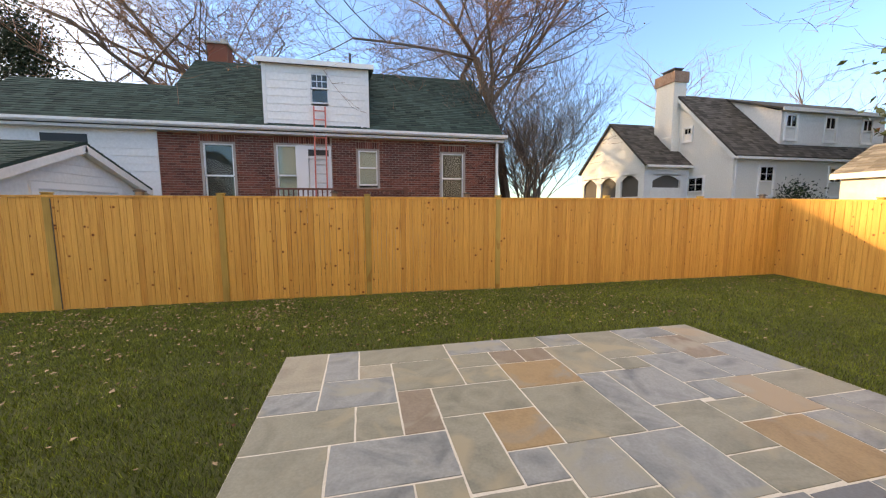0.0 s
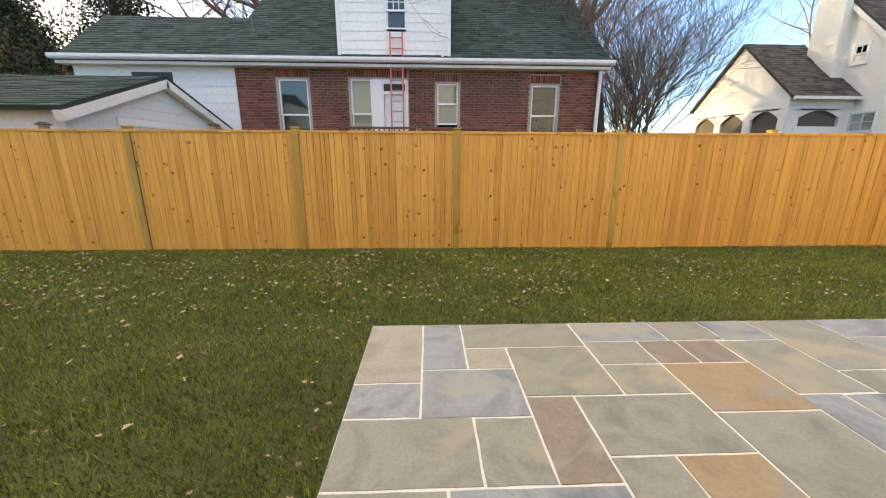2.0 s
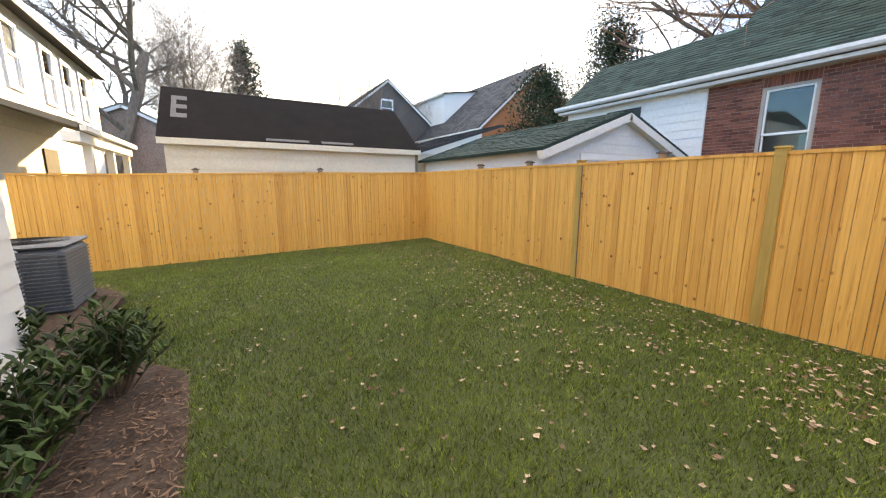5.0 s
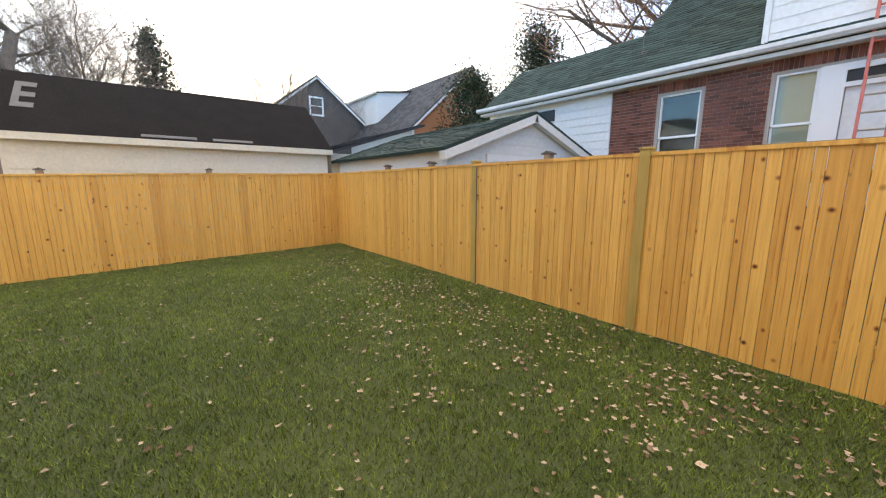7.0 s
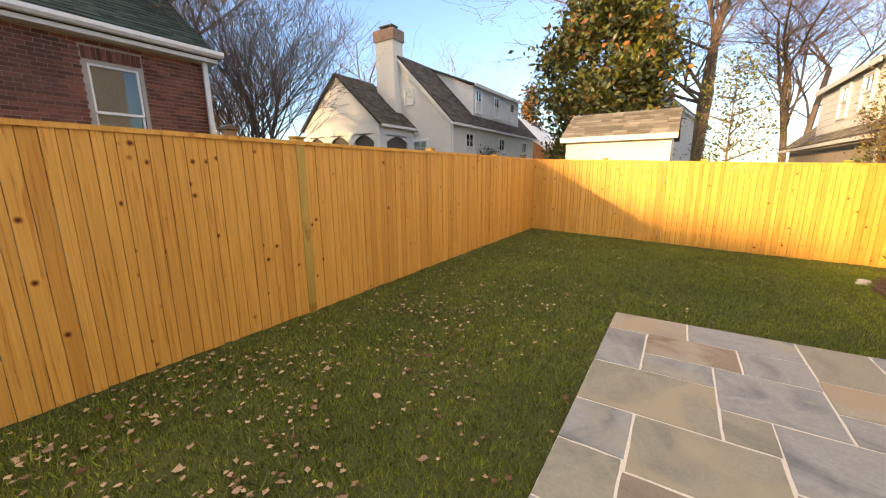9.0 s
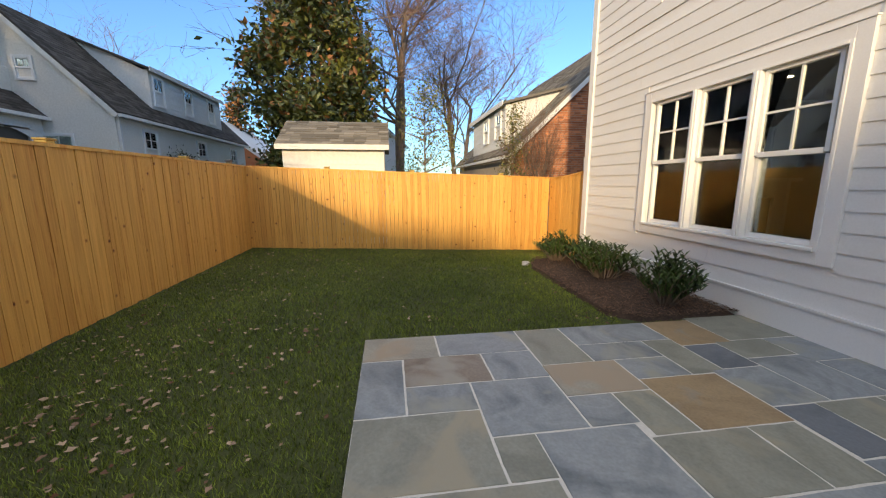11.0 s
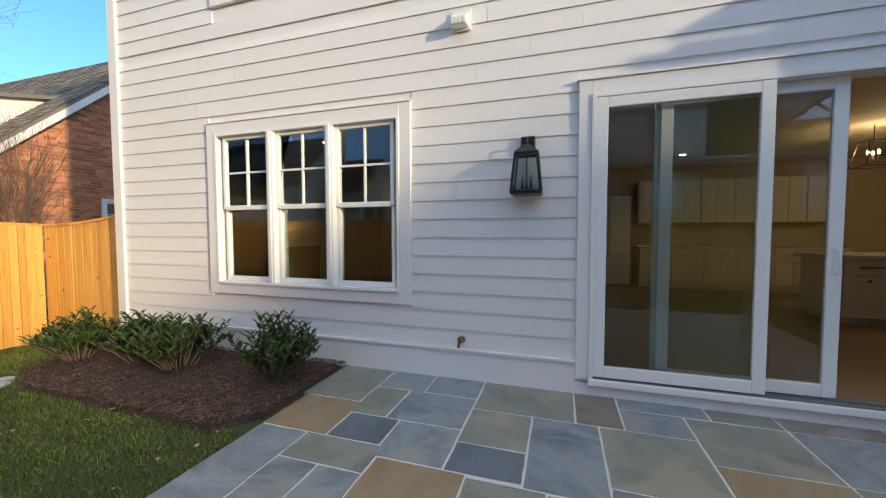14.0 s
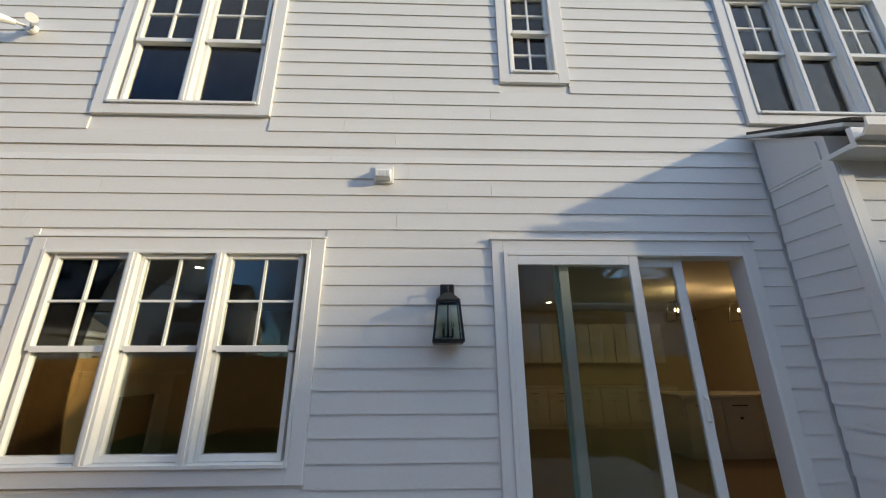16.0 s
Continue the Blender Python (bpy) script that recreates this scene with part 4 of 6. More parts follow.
def build_wall_fixtures():
    # wall lantern
    L = thing("wall_lantern", "black metal wall lantern with clear glass and candle bulbs", "wall lamp", pose(2.92, WALL_Y, 1.66, 0, 0, 180))
    boxes("wall_plate", [(-0.06, 0.06, -0.035, 0.01, 0.34, 0.50)], MAT_BLACK, L, bevel=0.008)
    bm = bmesh.new()
    rod(bm, (0, -0.03, 0.44), (0, -0.12, 0.47), 0.009)
    rod(bm, (0, -0.12, 0.47), (0, -0.13, 0.40), 0.009)
    part("bracket", bm, MAT_BLACK, L)
    a, b, t, yc = 0.115, 0.085, 0.33, -0.13
    bm = bmesh.new()
    lo = [(-a, yc - a), (a, yc - a), (a, yc + a), (-a, yc + a)]
    hi = [(-b, yc - b), (b, yc - b), (b, yc + b), (-b, yc + b)]
    for i in range(4):
        j = (i + 1) % 4
        for p, q, rad in (((*lo[i], 0.02), (*hi[i], t), 0.013), ((*lo[i], 0.02), (*lo[j], 0.02), 0.014), ((*hi[i], t), (*hi[j], t), 0.013)):
            bar = bmesh.new()
            rod(bar, p, q, rad, sides=4)
            part("cage_bar", bar, MAT_BLACK, L)
    box(bm, -a, a, yc - a, yc + a, 0.0, 0.014)
    part("cage_base", bm, MAT_BLACK, L)
    bm = bmesh.new()
    v = [bm.verts.new((x, y, t + 0.005)) for x, y in ((-b - 0.012, yc - b - 0.012), (b + 0.012, yc - b - 0.012), (b + 0.012, yc + b + 0.012), (-b - 0.012, yc + b + 0.012))]
    u = [bm.verts.new((x, y, t + 0.075)) for x, y in ((-0.03, yc - 0.03), (0.03, yc - 0.03), (0.03, yc + 0.03), (-0.03, yc + 0.03))]
    for i in range(4):
        j = (i + 1) % 4
        bm.faces.new((v[i], v[j], u[j], u[i]))
    bm.faces.new(v[::-1])
    bm.faces.new(u)
    part("lantern_roof", bm, MAT_BLACK, L)
    for i in range(4):
        j = (i + 1) % 4
        bm = bmesh.new()
        slab(bm, (lo[i][0] * 0.97, (lo[i][1] - yc) * 0.97 + yc, 0.03), (lo[j][0] * 0.97, (lo[j][1] - yc) * 0.97 + yc, 0.03), (hi[j][0] * 0.97, (hi[j][1] - yc) * 0.97 + yc, t - 0.01), (hi[i][0] * 0.97, (hi[i][1] - yc) * 0.97 + yc, t - 0.01), 0.002)
        g = part("pane", bm, MAT_GLASS, L)
        g.visible_shadow = False
    bm = bmesh.new()
    rod(bm, (0, yc, 0.33), (0, yc, 0.06), 0.006)
    for x in (-0.035, 0, 0.035):
        rod(bm, (0, yc, 0.06), (x, yc - 0.01, 0.05), 0.005)
        rod(bm, (x, yc - 0.01, 0.05), (x, yc - 0.01, 0.12), 0.009)
    part("candle_holder", bm, MAT_BLACK, L)
    for x in (-0.035, 0.035):
        bm = bmesh.new()
        bmesh.ops.create_uvsphere(bm, u_segments=8, v_segments=6, radius=0.011, matrix=pose(x, yc - 0.01, 0.145) @ Matrix.Diagonal((1, 1, 2.2, 1)))
        part("bulb", bm, MAT_GLASS, L, "clear candle bulb")
    # vent hood
    V = thing("wall_vent", "small white louvred vent hood on the siding", "vent", pose(3.51, WALL_Y, 3.15, 0, 0, 180))
    bm = bmesh.new()
    prism(bm, [(0.01, 0.0), (-0.085, 0.0), (-0.085, 0.075), (0.01, 0.14)], "x", -0.07, 0.07)
    part("hood", bm, MAT_VINYL, V, bevel=0.004)
    boxes("flange", [(-0.09, 0.09, -0.006, 0.012, -0.02, 0.16)], MAT_VINYL, V, bevel=0.003)
    for k in range(4):
        boxes("louvre", [(-0.062 + 0.035 * k, -0.042 + 0.035 * k, -0.098, -0.086, 0.006, 0.062)], MAT_VINYL, V)
    # garden tap
    T = thing("garden_tap", "aged brass hose tap on the base of the wall", "tap", pose(3.51, WALL_Y, 0.37, 0, 0, 180))
    bm = bmesh.new()
    rod(bm, (0, 0.0, 0), (0, -0.012, 0), 0.03, sides=12)
    rod(bm, (0, -0.012, 0), (0, -0.075, 0), 0.012, sides=8)
    rod(bm, (0, -0.06, 0), (0.0, -0.09, -0.05), 0.012, sides=8)
    part("spout", bm, MAT_BRASS, T)
    bm = bmesh.new()
    rod(bm, (0, -0.055, 0), (0.035, -0.085, 0.03), 0.006)
    rod(bm, (0.03, -0.08, 0.028), (0.04, -0.09, 0.034), 0.03, sides=10)
    part("wheel_handle", bm, MAT_BRASS, T, "round tap handle")
    # flood light
    F = thing("flood_light", "white twin-head outdoor flood light under the eaves", "flood light", pose(7.26, WALL_Y, 4.88, 0, 0, 180))
    bm = bmesh.new()
    rod(bm, (0, 0.01, 0), (0, -0.04, 0), 0.055, sides=14)
    part("base_plate", bm, MAT_VINYL, F)
    for s in (-1, 1):
        bm = bmesh.new()
        rod(bm, (s * 0.02, -0.04, 0), (s * 0.10, -0.09, 0.0), 0.014, sides=8)
        rod(bm, (s * 0.09, -0.08, 0.0), (s * 0.17, -0.17, -0.03), 0.028, 0.05, sides=12)
        part("lamp_head", bm, MAT_VINYL, F)


def build_interior():
    """The rooms seen through the open door and the windows."""
    boxes_struct = [("floor", (-4.1, 7.88, -7.0, BACK, 0.05, 0.12), MAT_FLOORWOOD, "oak plank floor inside the house", "floor"),
                    ("ceiling", (-4.1, 7.88, -7.0, BACK, 2.86, 2.98), MAT_CEIL, "plain pale ceiling over the kitchen", "ceiling"),
                    ("floor_upper", (-4.1, 7.88, -7.0, BACK, 3.30, 3.36), MAT_FLOORWOOD, "upper storey floor", "floor"),
                    ("wall_inner_north", (-4.1, 7.88, -6.2, -6.08, 0.12, 2.86), MAT_ROOM, "warm beige inner wall behind the kitchen", "wall"),
                    ("wall_inner_upper", (-4.1, 7.88, -3.2, -3.08, 3.36, 6.39), MAT_DIMTONE, "inner wall of the upper rooms, coloured dark for their dimness", "wall"),
                    ("wall_inner_east", (7.70, 7.88, -6.08, BACK - 0.001, 0.12, 2.86), MAT_ROOM, "warm beige side wall of the living room", "wall"),
                    ("wall_inner_west", (-4.09, -3.98, -6.08, BACK - 0.001, 0.12, 2.86), MAT_ROOM, "warm beige side wall of the kitchen", "wall"),
                    ("wall_inner_mid", (3.2, 3.32, -6.08, -2.6, 0.12, 2.86), MAT_ROOM, "beige wall between kitchen and living room", "wall")]
    for n, b, mt, lab, cat in boxes_struct:
        tagged(boxes(n, [b], mt), lab, cat, kind="structure")
    fp = thing("fireplace", "black fireplace opening in a pale surround", "fireplace", pose(7.70, -2.5, 0.12, 0, 0, -90))
    boxes("surround", [(-0.95, -0.62, -0.08, -0.001, 0, 1.25), (0.62, 0.95, -0.08, -0.001, 0, 1.25), (-0.62, 0.62, -0.08, -0.001, 0.95, 1.25)], MAT_CABINET, fp, bevel=0.004)
    boxes("firebox", [(-0.62, 0.62, -0.02, -0.001, 0, 0.95)], MAT_BLACK, fp, "black firebox")
    boxes("mantel", [(-1.05, 1.05, -0.2, -0.001, 1.251, 1.32)], MAT_CABINET, fp, bevel=0.005)
    # kitchen run
    for k in range(6):
        cab = thing("base_cabinet", "white shaker base cabinet with dark pulls under the counter", "cabinet", pose(-2.45 + 0.62 * k, -5.45, 0.12, 0, 0, 180), "kitchen base cabinets")
        boxes("body", [(-0.305, 0.305, -0.0, 0.6, 0.1, 0.86), (-0.305, 0.305, 0.06, 0.6, 0, 0.1)], MAT_CABINET, cab)
        dr = boxes("drawer", [(-0.295, 0.295, -0.02, -0.001, 0.66, 0.85)], MAT_CABINET, cab, bevel=0.004)
        boxes("pull", [(-0.09, 0.09, -0.045, -0.022, 0.75, 0.762)], MAT_BLACK, dr, "dark bar pull")
        for s in (-1, 1):
            d = boxes("door", [(min(s * 0.003, s * 0.295), max(s * 0.003, s * 0.295), -0.02, -0.001, 0.12, 0.65)], MAT_CABINET, cab, bevel=0.004)
            boxes("knob", [(s * 0.035 - 0.012, s * 0.035 + 0.012, -0.045, -0.021, 0.58, 0.604)], MAT_BLACK, d, "dark round knob")
        up = thing("wall_cabinet", "white shaker wall cabinet", "cabinet", pose(-2.45 + 0.62 * k, -5.72, 1.55, 0, 0, 180), "kitchen wall cabinets")
        boxes("body", [(-0.305, 0.305, 0.0, 0.35, 0, 0.95)], MAT_CABINET, up)
        for s in (-1, 1):
            boxes("door", [(min(s * 0.003, s * 0.3), max(s * 0.003, s * 0.3), -0.02, -0.001, 0.01, 0.94)], MAT_CABINET, up, bevel=0.004)
    tagged(boxes("kitchen_worktop", [(-2.76, 0.96, -6.07, -5.42, 0.982, 1.02)], MAT_COUNTER, bevel=0.004), "pale stone worktop along the kitchen wall", "worktop")
    isl = thing("kitchen_island", "white kitchen island with drawers and dark pulls", "kitchen island", pose(-2.4, -2.5, 0.12, 0, 0, 180))
    boxes("body", [(-1.5, 1.5, 0.0, 0.85, 0.08, 0.88), (-1.45, 1.45, 0.05, 0.8, 0, 0.08)], MAT_CABINET, isl)
    for k in range(5):
        x = -1.2 + 0.6 * k
        dr = boxes("drawer", [(x - 0.27, x + 0.27, -0.02, -0.001, 0.66, 0.86)], MAT_CABINET, isl, bevel=0.004)
        boxes("pull", [(x - 0.12, x + 0.12, -0.05, -0.022, 0.76, 0.775)], MAT_BLACK, dr, "dark bar pull")
        d = boxes("door", [(x - 0.27, x + 0.27, -0.02, -0.001, 0.10, 0.65)], MAT_CABINET, isl, bevel=0.004)
        boxes("knob", [(x - 0.03, x + 0.0, -0.045, -0.021, 0.57, 0.60)], MAT_BLACK, d, "dark knob")
    tagged(boxes("island_worktop", [(-3.94, -0.83, -3.40, -2.44, 1.001, 1.045)], MAT_COUNTER, bevel=0.004), "pale stone worktop on the kitchen island", "worktop")
    fr = thing("refrigerator", "tall stainless steel refrigerator with two doors", "refrigerator", pose(1.62, -5.35, 0.12, 0, 0, 180))
    boxes("body", [(-0.46, 0.46, 0.0, 0.7, 0.02, 2.05)], MAT_ACGREY, fr)
    for s in (-1, 1):
        d = boxes("door", [(min(s * 0.004, s * 0.455), max(s * 0.004, s * 0.455), -0.05, -0.001, 0.72, 2.04)], MAT_STEEL, fr, bevel=0.006)
        bm = bmesh.new()
        rod(bm, (s * 0.05, -0.09, 1.0), (s * 0.05, -0.09, 1.75), 0.012, sides=8)
        rod(bm, (s * 0.05, -0.05, 1.05), (s * 0.05, -0.09, 1.05), 0.008)
        rod(bm, (s * 0.05, -0.05, 1.7), (s * 0.05, -0.09, 1.7), 0.008)
        part("handle", bm, MAT_STEEL, d)
    boxes("freezer_drawer", [(-0.455, 0.455, -0.05, -0.001, 0.06, 0.71)], MAT_STEEL, fr, bevel=0.006)
    dr = thing("door_2", "white inner door with a dark round knob", "door", pose(2.72, -6.07, 0.12, 0, 0, 180), kind="structure")
    boxes("leaf", [(-0.40, 0.40, -0.03, 0.0, 0.005, 2.03)], MAT_CABINET, dr, bevel=0.003)
    boxes("jamb", [(-0.49, -0.402, -0.045, 0.0, 0, 2.12), (0.402, 0.49, -0.045, 0.0, 0, 2.12), (-0.402, 0.402, -0.045, 0.0, 2.035, 2.12)], MAT_CABINET, dr, bevel=0.003)
    bm = bmesh.new()
    bmesh.ops.create_uvsphere(bm, u_segments=10, v_segments=8, radius=0.03, matrix=pose(0.33, -0.07, 0.95))
    rod(bm, (0.33, -0.03, 0.95), (0.33, -0.06, 0.95), 0.012)
    part("knob", bm, MAT_BLACK, dr, "dark round knob")
    # pendants over the island
    for x in (-1.54, -2.75):
        p = thing("pendant_lantern", "black open-frame lantern pendant with lit candle bulbs", "pendant lamp", pose(x, -3.1, 2.27), "pendants over the island")
        bm = bmesh.new()
        lo = [(-0.17, -0.17), (0.17, -0.17), (0.17, 0.17), (-0.17, 0.17)]
        hi = [(q[0] * 0.62, q[1] * 0.62) for q in lo]
        for i in range(4):
            j = (i + 1) % 4
            rod(bm, (*lo[i], 0), (*lo[j], 0), 0.007, sides=4)
            rod(bm, (*hi[i], 0.36), (*hi[j], 0.36), 0.007, sides=4)
            rod(bm, (*lo[i], 0), (*hi[i], 0.36), 0.007, sides=4)
        part("frame", bm, MAT_BLACK, p)
        bm = bmesh.new()
        rod(bm, (0, 0, 0.10), (0, 0, 0.585), 0.006)
        for k in range(3):
            q = 2.1 * k
            rod(bm, (0, 0, 0.10), (0.06 * math.cos(q), 0.06 * math.sin(q), 0.10), 0.005)
            rod(bm, (0.06 * math.cos(q), 0.06 * math.sin(q), 0.10), (0.06 * math.cos(q), 0.06 * math.sin(q), 0.17), 0.008)
        part("stem", bm, MAT_BLACK, p)
        for k in range(3):
            q = 2.1 * k
            bm = bmesh.new()
            bmesh.ops.create_uvsphere(bm, u_segments=8, v_segments=6, radius=0.015, matrix=pose(0.06 * math.cos(q), 0.06 * math.sin(q), 0.20) @ Matrix.Diagonal((1, 1, 2, 1)))
            part("bulb", bm, MAT_BULB, p, "lit warm bulb")
        lamp = new("pendant_glow", bpy.data.lights.new("pendant_glow", "POINT"))
        lamp.data.energy, lamp.data.color, lamp.data.shadow_soft_size = 2.2, (1, 0.66, 0.34), 0.05
        lamp.matrix_world = pose(x, -3.1, 2.47)
    for x, y in ((-1.5, -1.2), (0.4, -1.2), (2.2, -1.2), (0.4, -4.6), (4.4, -1.6), (6.4, -1.6)):
        d = thing("recessed_light", "round recessed ceiling light, lit warm", "ceiling light", pose(x, y, 2.857), "recessed lights")
        bm = bmesh.new()
        rod(bm, (0, 0, -0.004), (0, 0, 0.0), 0.055, sides=16)
        part("lens", bm, MAT_DOWN, d, "glowing lens")
        bm = bmesh.new()
        rod(bm, (0, 0, -0.0035), (0, 0, 0.0005), 0.08, sides=16)
        part("ring", bm, MAT_TRIM, d)
    for x in (5.5, 2.0):
        d = thing("recessed_light", "round recessed ceiling light, lit warm", "ceiling light", pose(x, -1.2, 6.39), "recessed lights")
        bm = bmesh.new()
        rod(bm, (0, 0, -0.004), (0, 0, 0.0), 0.055, sides=16)
        part("lens", bm, MAT_DOWN, d, "glowing lens")


build_ground()
build_house()
build_door()
build_wing()
build_wall_fixtures()
build_interior()


# ---- neighbours ----
def gable_roof(parent, name, axis, a, b, eave0, eave1, ridge, z0, zr, thick, material, row=0.15, overlay=True, seed=3):
    """Two roof slopes; the ridge runs along the axis from a to b at the cross place 'ridge'."""
    def at(u, w, z):
        return (u, w, z) if axis == "x" else (w, u, z)
    out = []
    for e, flip in ((eave0, False), (eave1, True)):
        bm = bmesh.new()
        p = [at(a, e, z0), at(b, e, z0), at(b, ridge, zr), at(a, ridge, zr)]
        if (Vector(p[1]) - Vector(p[0])).cross(Vector(p[3]) - Vector(p[0])).z < 0:
            p = [p[1], p[0], p[3], p[2]]
        slab(bm, *p, thick)
        s = part(name, bm, material, parent)
        if overlay:
            shingles("shingles", s, *p, material, row, seed=seed)
        out.append(s)
    return out


def far_window(parent, m, w, h, back=MAT_DIMTONE, grid=(1, 1), casing=0.07, label=""):
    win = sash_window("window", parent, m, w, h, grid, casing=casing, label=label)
    # flat sheet close behind the panes; its dark default replaces an unlit interior
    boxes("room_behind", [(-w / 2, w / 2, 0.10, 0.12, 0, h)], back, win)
    return win


def build_brick_house():
    y = 12.95
    h = thing("brick_house", "red brick house with green shingle roof and white dormer", "house", pose(0.03, 0.2, 0))
    h_holes = [(-4.15, -3.32, 1.55, 3.50), (-2.08, -0.47, 1.05, 3.52), (0.44, 1.05, 2.28, 3.42), (3.25, 4.02, 1.68, 3.40)]
    for k, (a, b, c, d) in enumerate(holed(-5.33, 5.28, -0.3, 3.98, h_holes)):
        w = boxes("wall", [(a, b, y, y + 0.25, c, d)], MAT_GROUT, h, "red brick wall")
        wall = w if k == 0 else wall
    boxes("end_wall", [(5.03, 5.279, y + 0.251, 20.4, -0.3, 3.98)], MAT_GROUT, h)
    boxes("rear_wall", [(-5.33, 5.28, 20.4, 20.6, -0.3, 3.98)], MAT_GROUT, h)
    bricks_on(wall, -5.33, 5.28, 0.9, 3.82, y, -1, [(a - 0.072, b + 0.072, c - 0.07, d + 0.28) for a, b, c, d in h_holes], MAT_BRICK, MAT_BRICKS, (-3.3, 3.0, 2.6, 3.75))
    bricks_on(wall, y, 20.4, 0.9, 3.82, 5.28, 1, [], MAT_BRICK, MAT_BRICKS, (0, 0, 0, 0), axis="y")
    verts, faces = [], []
    for a, b, c, d in h_holes:
        u = a - 0.06
        while u < b + 0.03:
            k = len(verts)
            verts += [(u, y - 0.016, d + 0.06), (u + 0.062, y - 0.016, d + 0.06), (u + 0.062, y - 0.016, d + 0.27), (u, y - 0.016, d + 0.27), (u, y, d + 0.06), (u + 0.062, y, d + 0.06), (u + 0.062, y, d + 0.27), (u, y, d + 0.27)]
            faces += [(k, k + 1, k + 2, k + 3), (k, k + 4, k + 5, k + 1), (k + 3, k + 2, k + 6, k + 7), (k, k + 3, k + 7, k + 4), (k + 1, k + 5, k + 6, k + 2)]
            u += 0.074
    tagged(raw("soldier_course", verts, faces, MAT_BRICKS, wall), kind="stuff")
    bm = bmesh.new()
    prism(bm, [(y + 0.0, 3.981), (20.6, 3.981), (16.7, 7.05)], "x", 5.03, 5.279)
    part("gable", bm, MAT_GROUT, h, "brick gable end")
    side = boxes("side_wall", [(-9.75, -5.331, y - 0.02, y + 0.2, -0.3, 3.98), (-9.75, -9.6, y + 0.2, 16.4, -0.3, 3.98)], MAT_FARWHITE, h, "white clapboard side wing")
    laps(side, "x", y - 0.02, -1, -9.75, -5.34, 1.3, 3.88, 0.22, MAT_FARWHITE, [(-8.2, -7.05, 3.3, 3.66)], seed=21)
    boxes("high_window", [(-8.18, -7.07, y - 0.05, y - 0.03, 3.32, 3.64)], MAT_BLACK, h, "small dark high window")
    bm = bmesh.new()
    prism(bm, [(y, 3.981), (16.5, 3.981), (14.75, 5.55)], "x", -9.74, -9.6)
    part("gable", bm, MAT_FARWHITE, h)
    gable_roof(h, "roof", "x", -5.55, 5.45, 12.68, 20.7, 16.7, 3.97, 7.16, 0.1, MAT_GREENROOF, 0.14, seed=31)
    gable_roof(h, "wing_roof", "x", -10.0, -5.56, 12.68, 16.8, 14.75, 3.97, 5.62, 0.1, MAT_GREENROOF, 0.14, seed=32)
    bm = bmesh.new()
    prism(bm, [(12.66, 3.90), (12.56, 3.90), (12.52, 3.95), (12.52, 4.02), (12.66, 4.02)], "x", -10.05, 5.5)
    part("gutter", bm, MAT_FARWHITE, h, "white gutter")
    boxes("fascia", [(-9.98, 5.43, 12.67, 12.93, 3.80, 3.875)], MAT_FARWHITE, h)
    boxes("downspout", [(5.17, 5.26, 12.80, 12.87, -0.2, 3.86)], MAT_FARWHITE, h, "white downspout")
    # dormer
    d = boxes("dormer", [(a, b, y - 0.03, y + 0.1, c, e) for a, b, c, e in holed(-2.36, 0.80, 4.02, 6.0, [(-0.98, -0.44, 4.83, 5.75)])] + [(-2.36, -2.26, y + 0.1, 15.7, 4.3, 6.0), (0.70, 0.80, y + 0.1, 15.7, 4.3, 6.0)], MAT_FARWHITE, h, "white clapboard dormer")
    laps(d, "x", y - 0.03, -1, -2.27, 0.71, 4.06, 5.98, 0.235, MAT_FARWHITE, [(-1.06, -0.36, 4.75, 5.83)], seed=22)
    for x in (-2.38, 0.72):
        boxes("corner_trim", [(x, x + 0.10, y - 0.055, y - 0.031, 4.0, 6.0)], MAT_FARWHITE, d)
    boxes("dormer_downspout", [(0.55, 0.62, y - 0.09, y - 0.052, 4.05, 5.95)], MAT_FARWHITE, d)
    bm = bmesh.new()
    slab(bm, (-2.52, 12.78, 6.02), (0.98, 12.78, 6.02), (0.98, 16.2, 6.85), (-2.52, 16.2, 6.85), 0.09)
    part("dormer_roof", bm, MAT_GREENROOF, h)
    boxes("dormer_fascia", [(-2.53, 0.99, 12.74, 12.775, 5.93, 6.07)], MAT_FARWHITE, h)
    far_window(h, pose(-0.71, y + 0.02, 4.83), 0.54, 0.92, grid=(3, 2), label="small white sash window in the dormer")
    far_window(h, pose(-3.735, y + 0.05, 1.55), 0.83, 1.95, MAT_DIMTONE, (1, 1), label="white sash window in the brick wall")
    far_window(h, pose(-1.78, y + 0.05, 1.6), 0.60, 1.92, MAT_BLIND, (1, 1), label="white sash window with pale blind")
    far_window(h, pose(0.745, y + 0.05, 2.28), 0.61, 1.14, MAT_BLIND, (1, 1), label="small white sash window with pale blind")
    far_window(h, pose(3.635, y + 0.05, 1.68), 0.77, 1.72, MAT_DIMTONE, (1, 1), label="white sash window with reflections")
    dr = boxes("back_door", [(-1.12, -0.50, y + 0.03, y + 0.08, 1.1, 3.12)], MAT_FARWHITE, h, "white back door with a transom")
    boxes("frame", [(-1.44, -1.13, y - 0.03, y + 0.1, 1.05, 3.52), (-0.50, -0.42, y - 0.03, y + 0.1, 1.05, 3.52), (-1.13, -0.50, y - 0.03, y + 0.1, 3.40, 3.52), (-1.13, -0.50, y - 0.03, y + 0.1, 3.12, 3.20)], MAT_TRIM, dr)
    boxes("transom", [(-1.13, -0.50, y + 0.02, y + 0.04, 3.20, 3.40)], MAT_BLACK, dr)
    c = boxes("chimney", [(-5.2, -4.5, 16.9, 17.6, 6.3, 7.9)], MAT_BRICKS, h, "brick chimney")
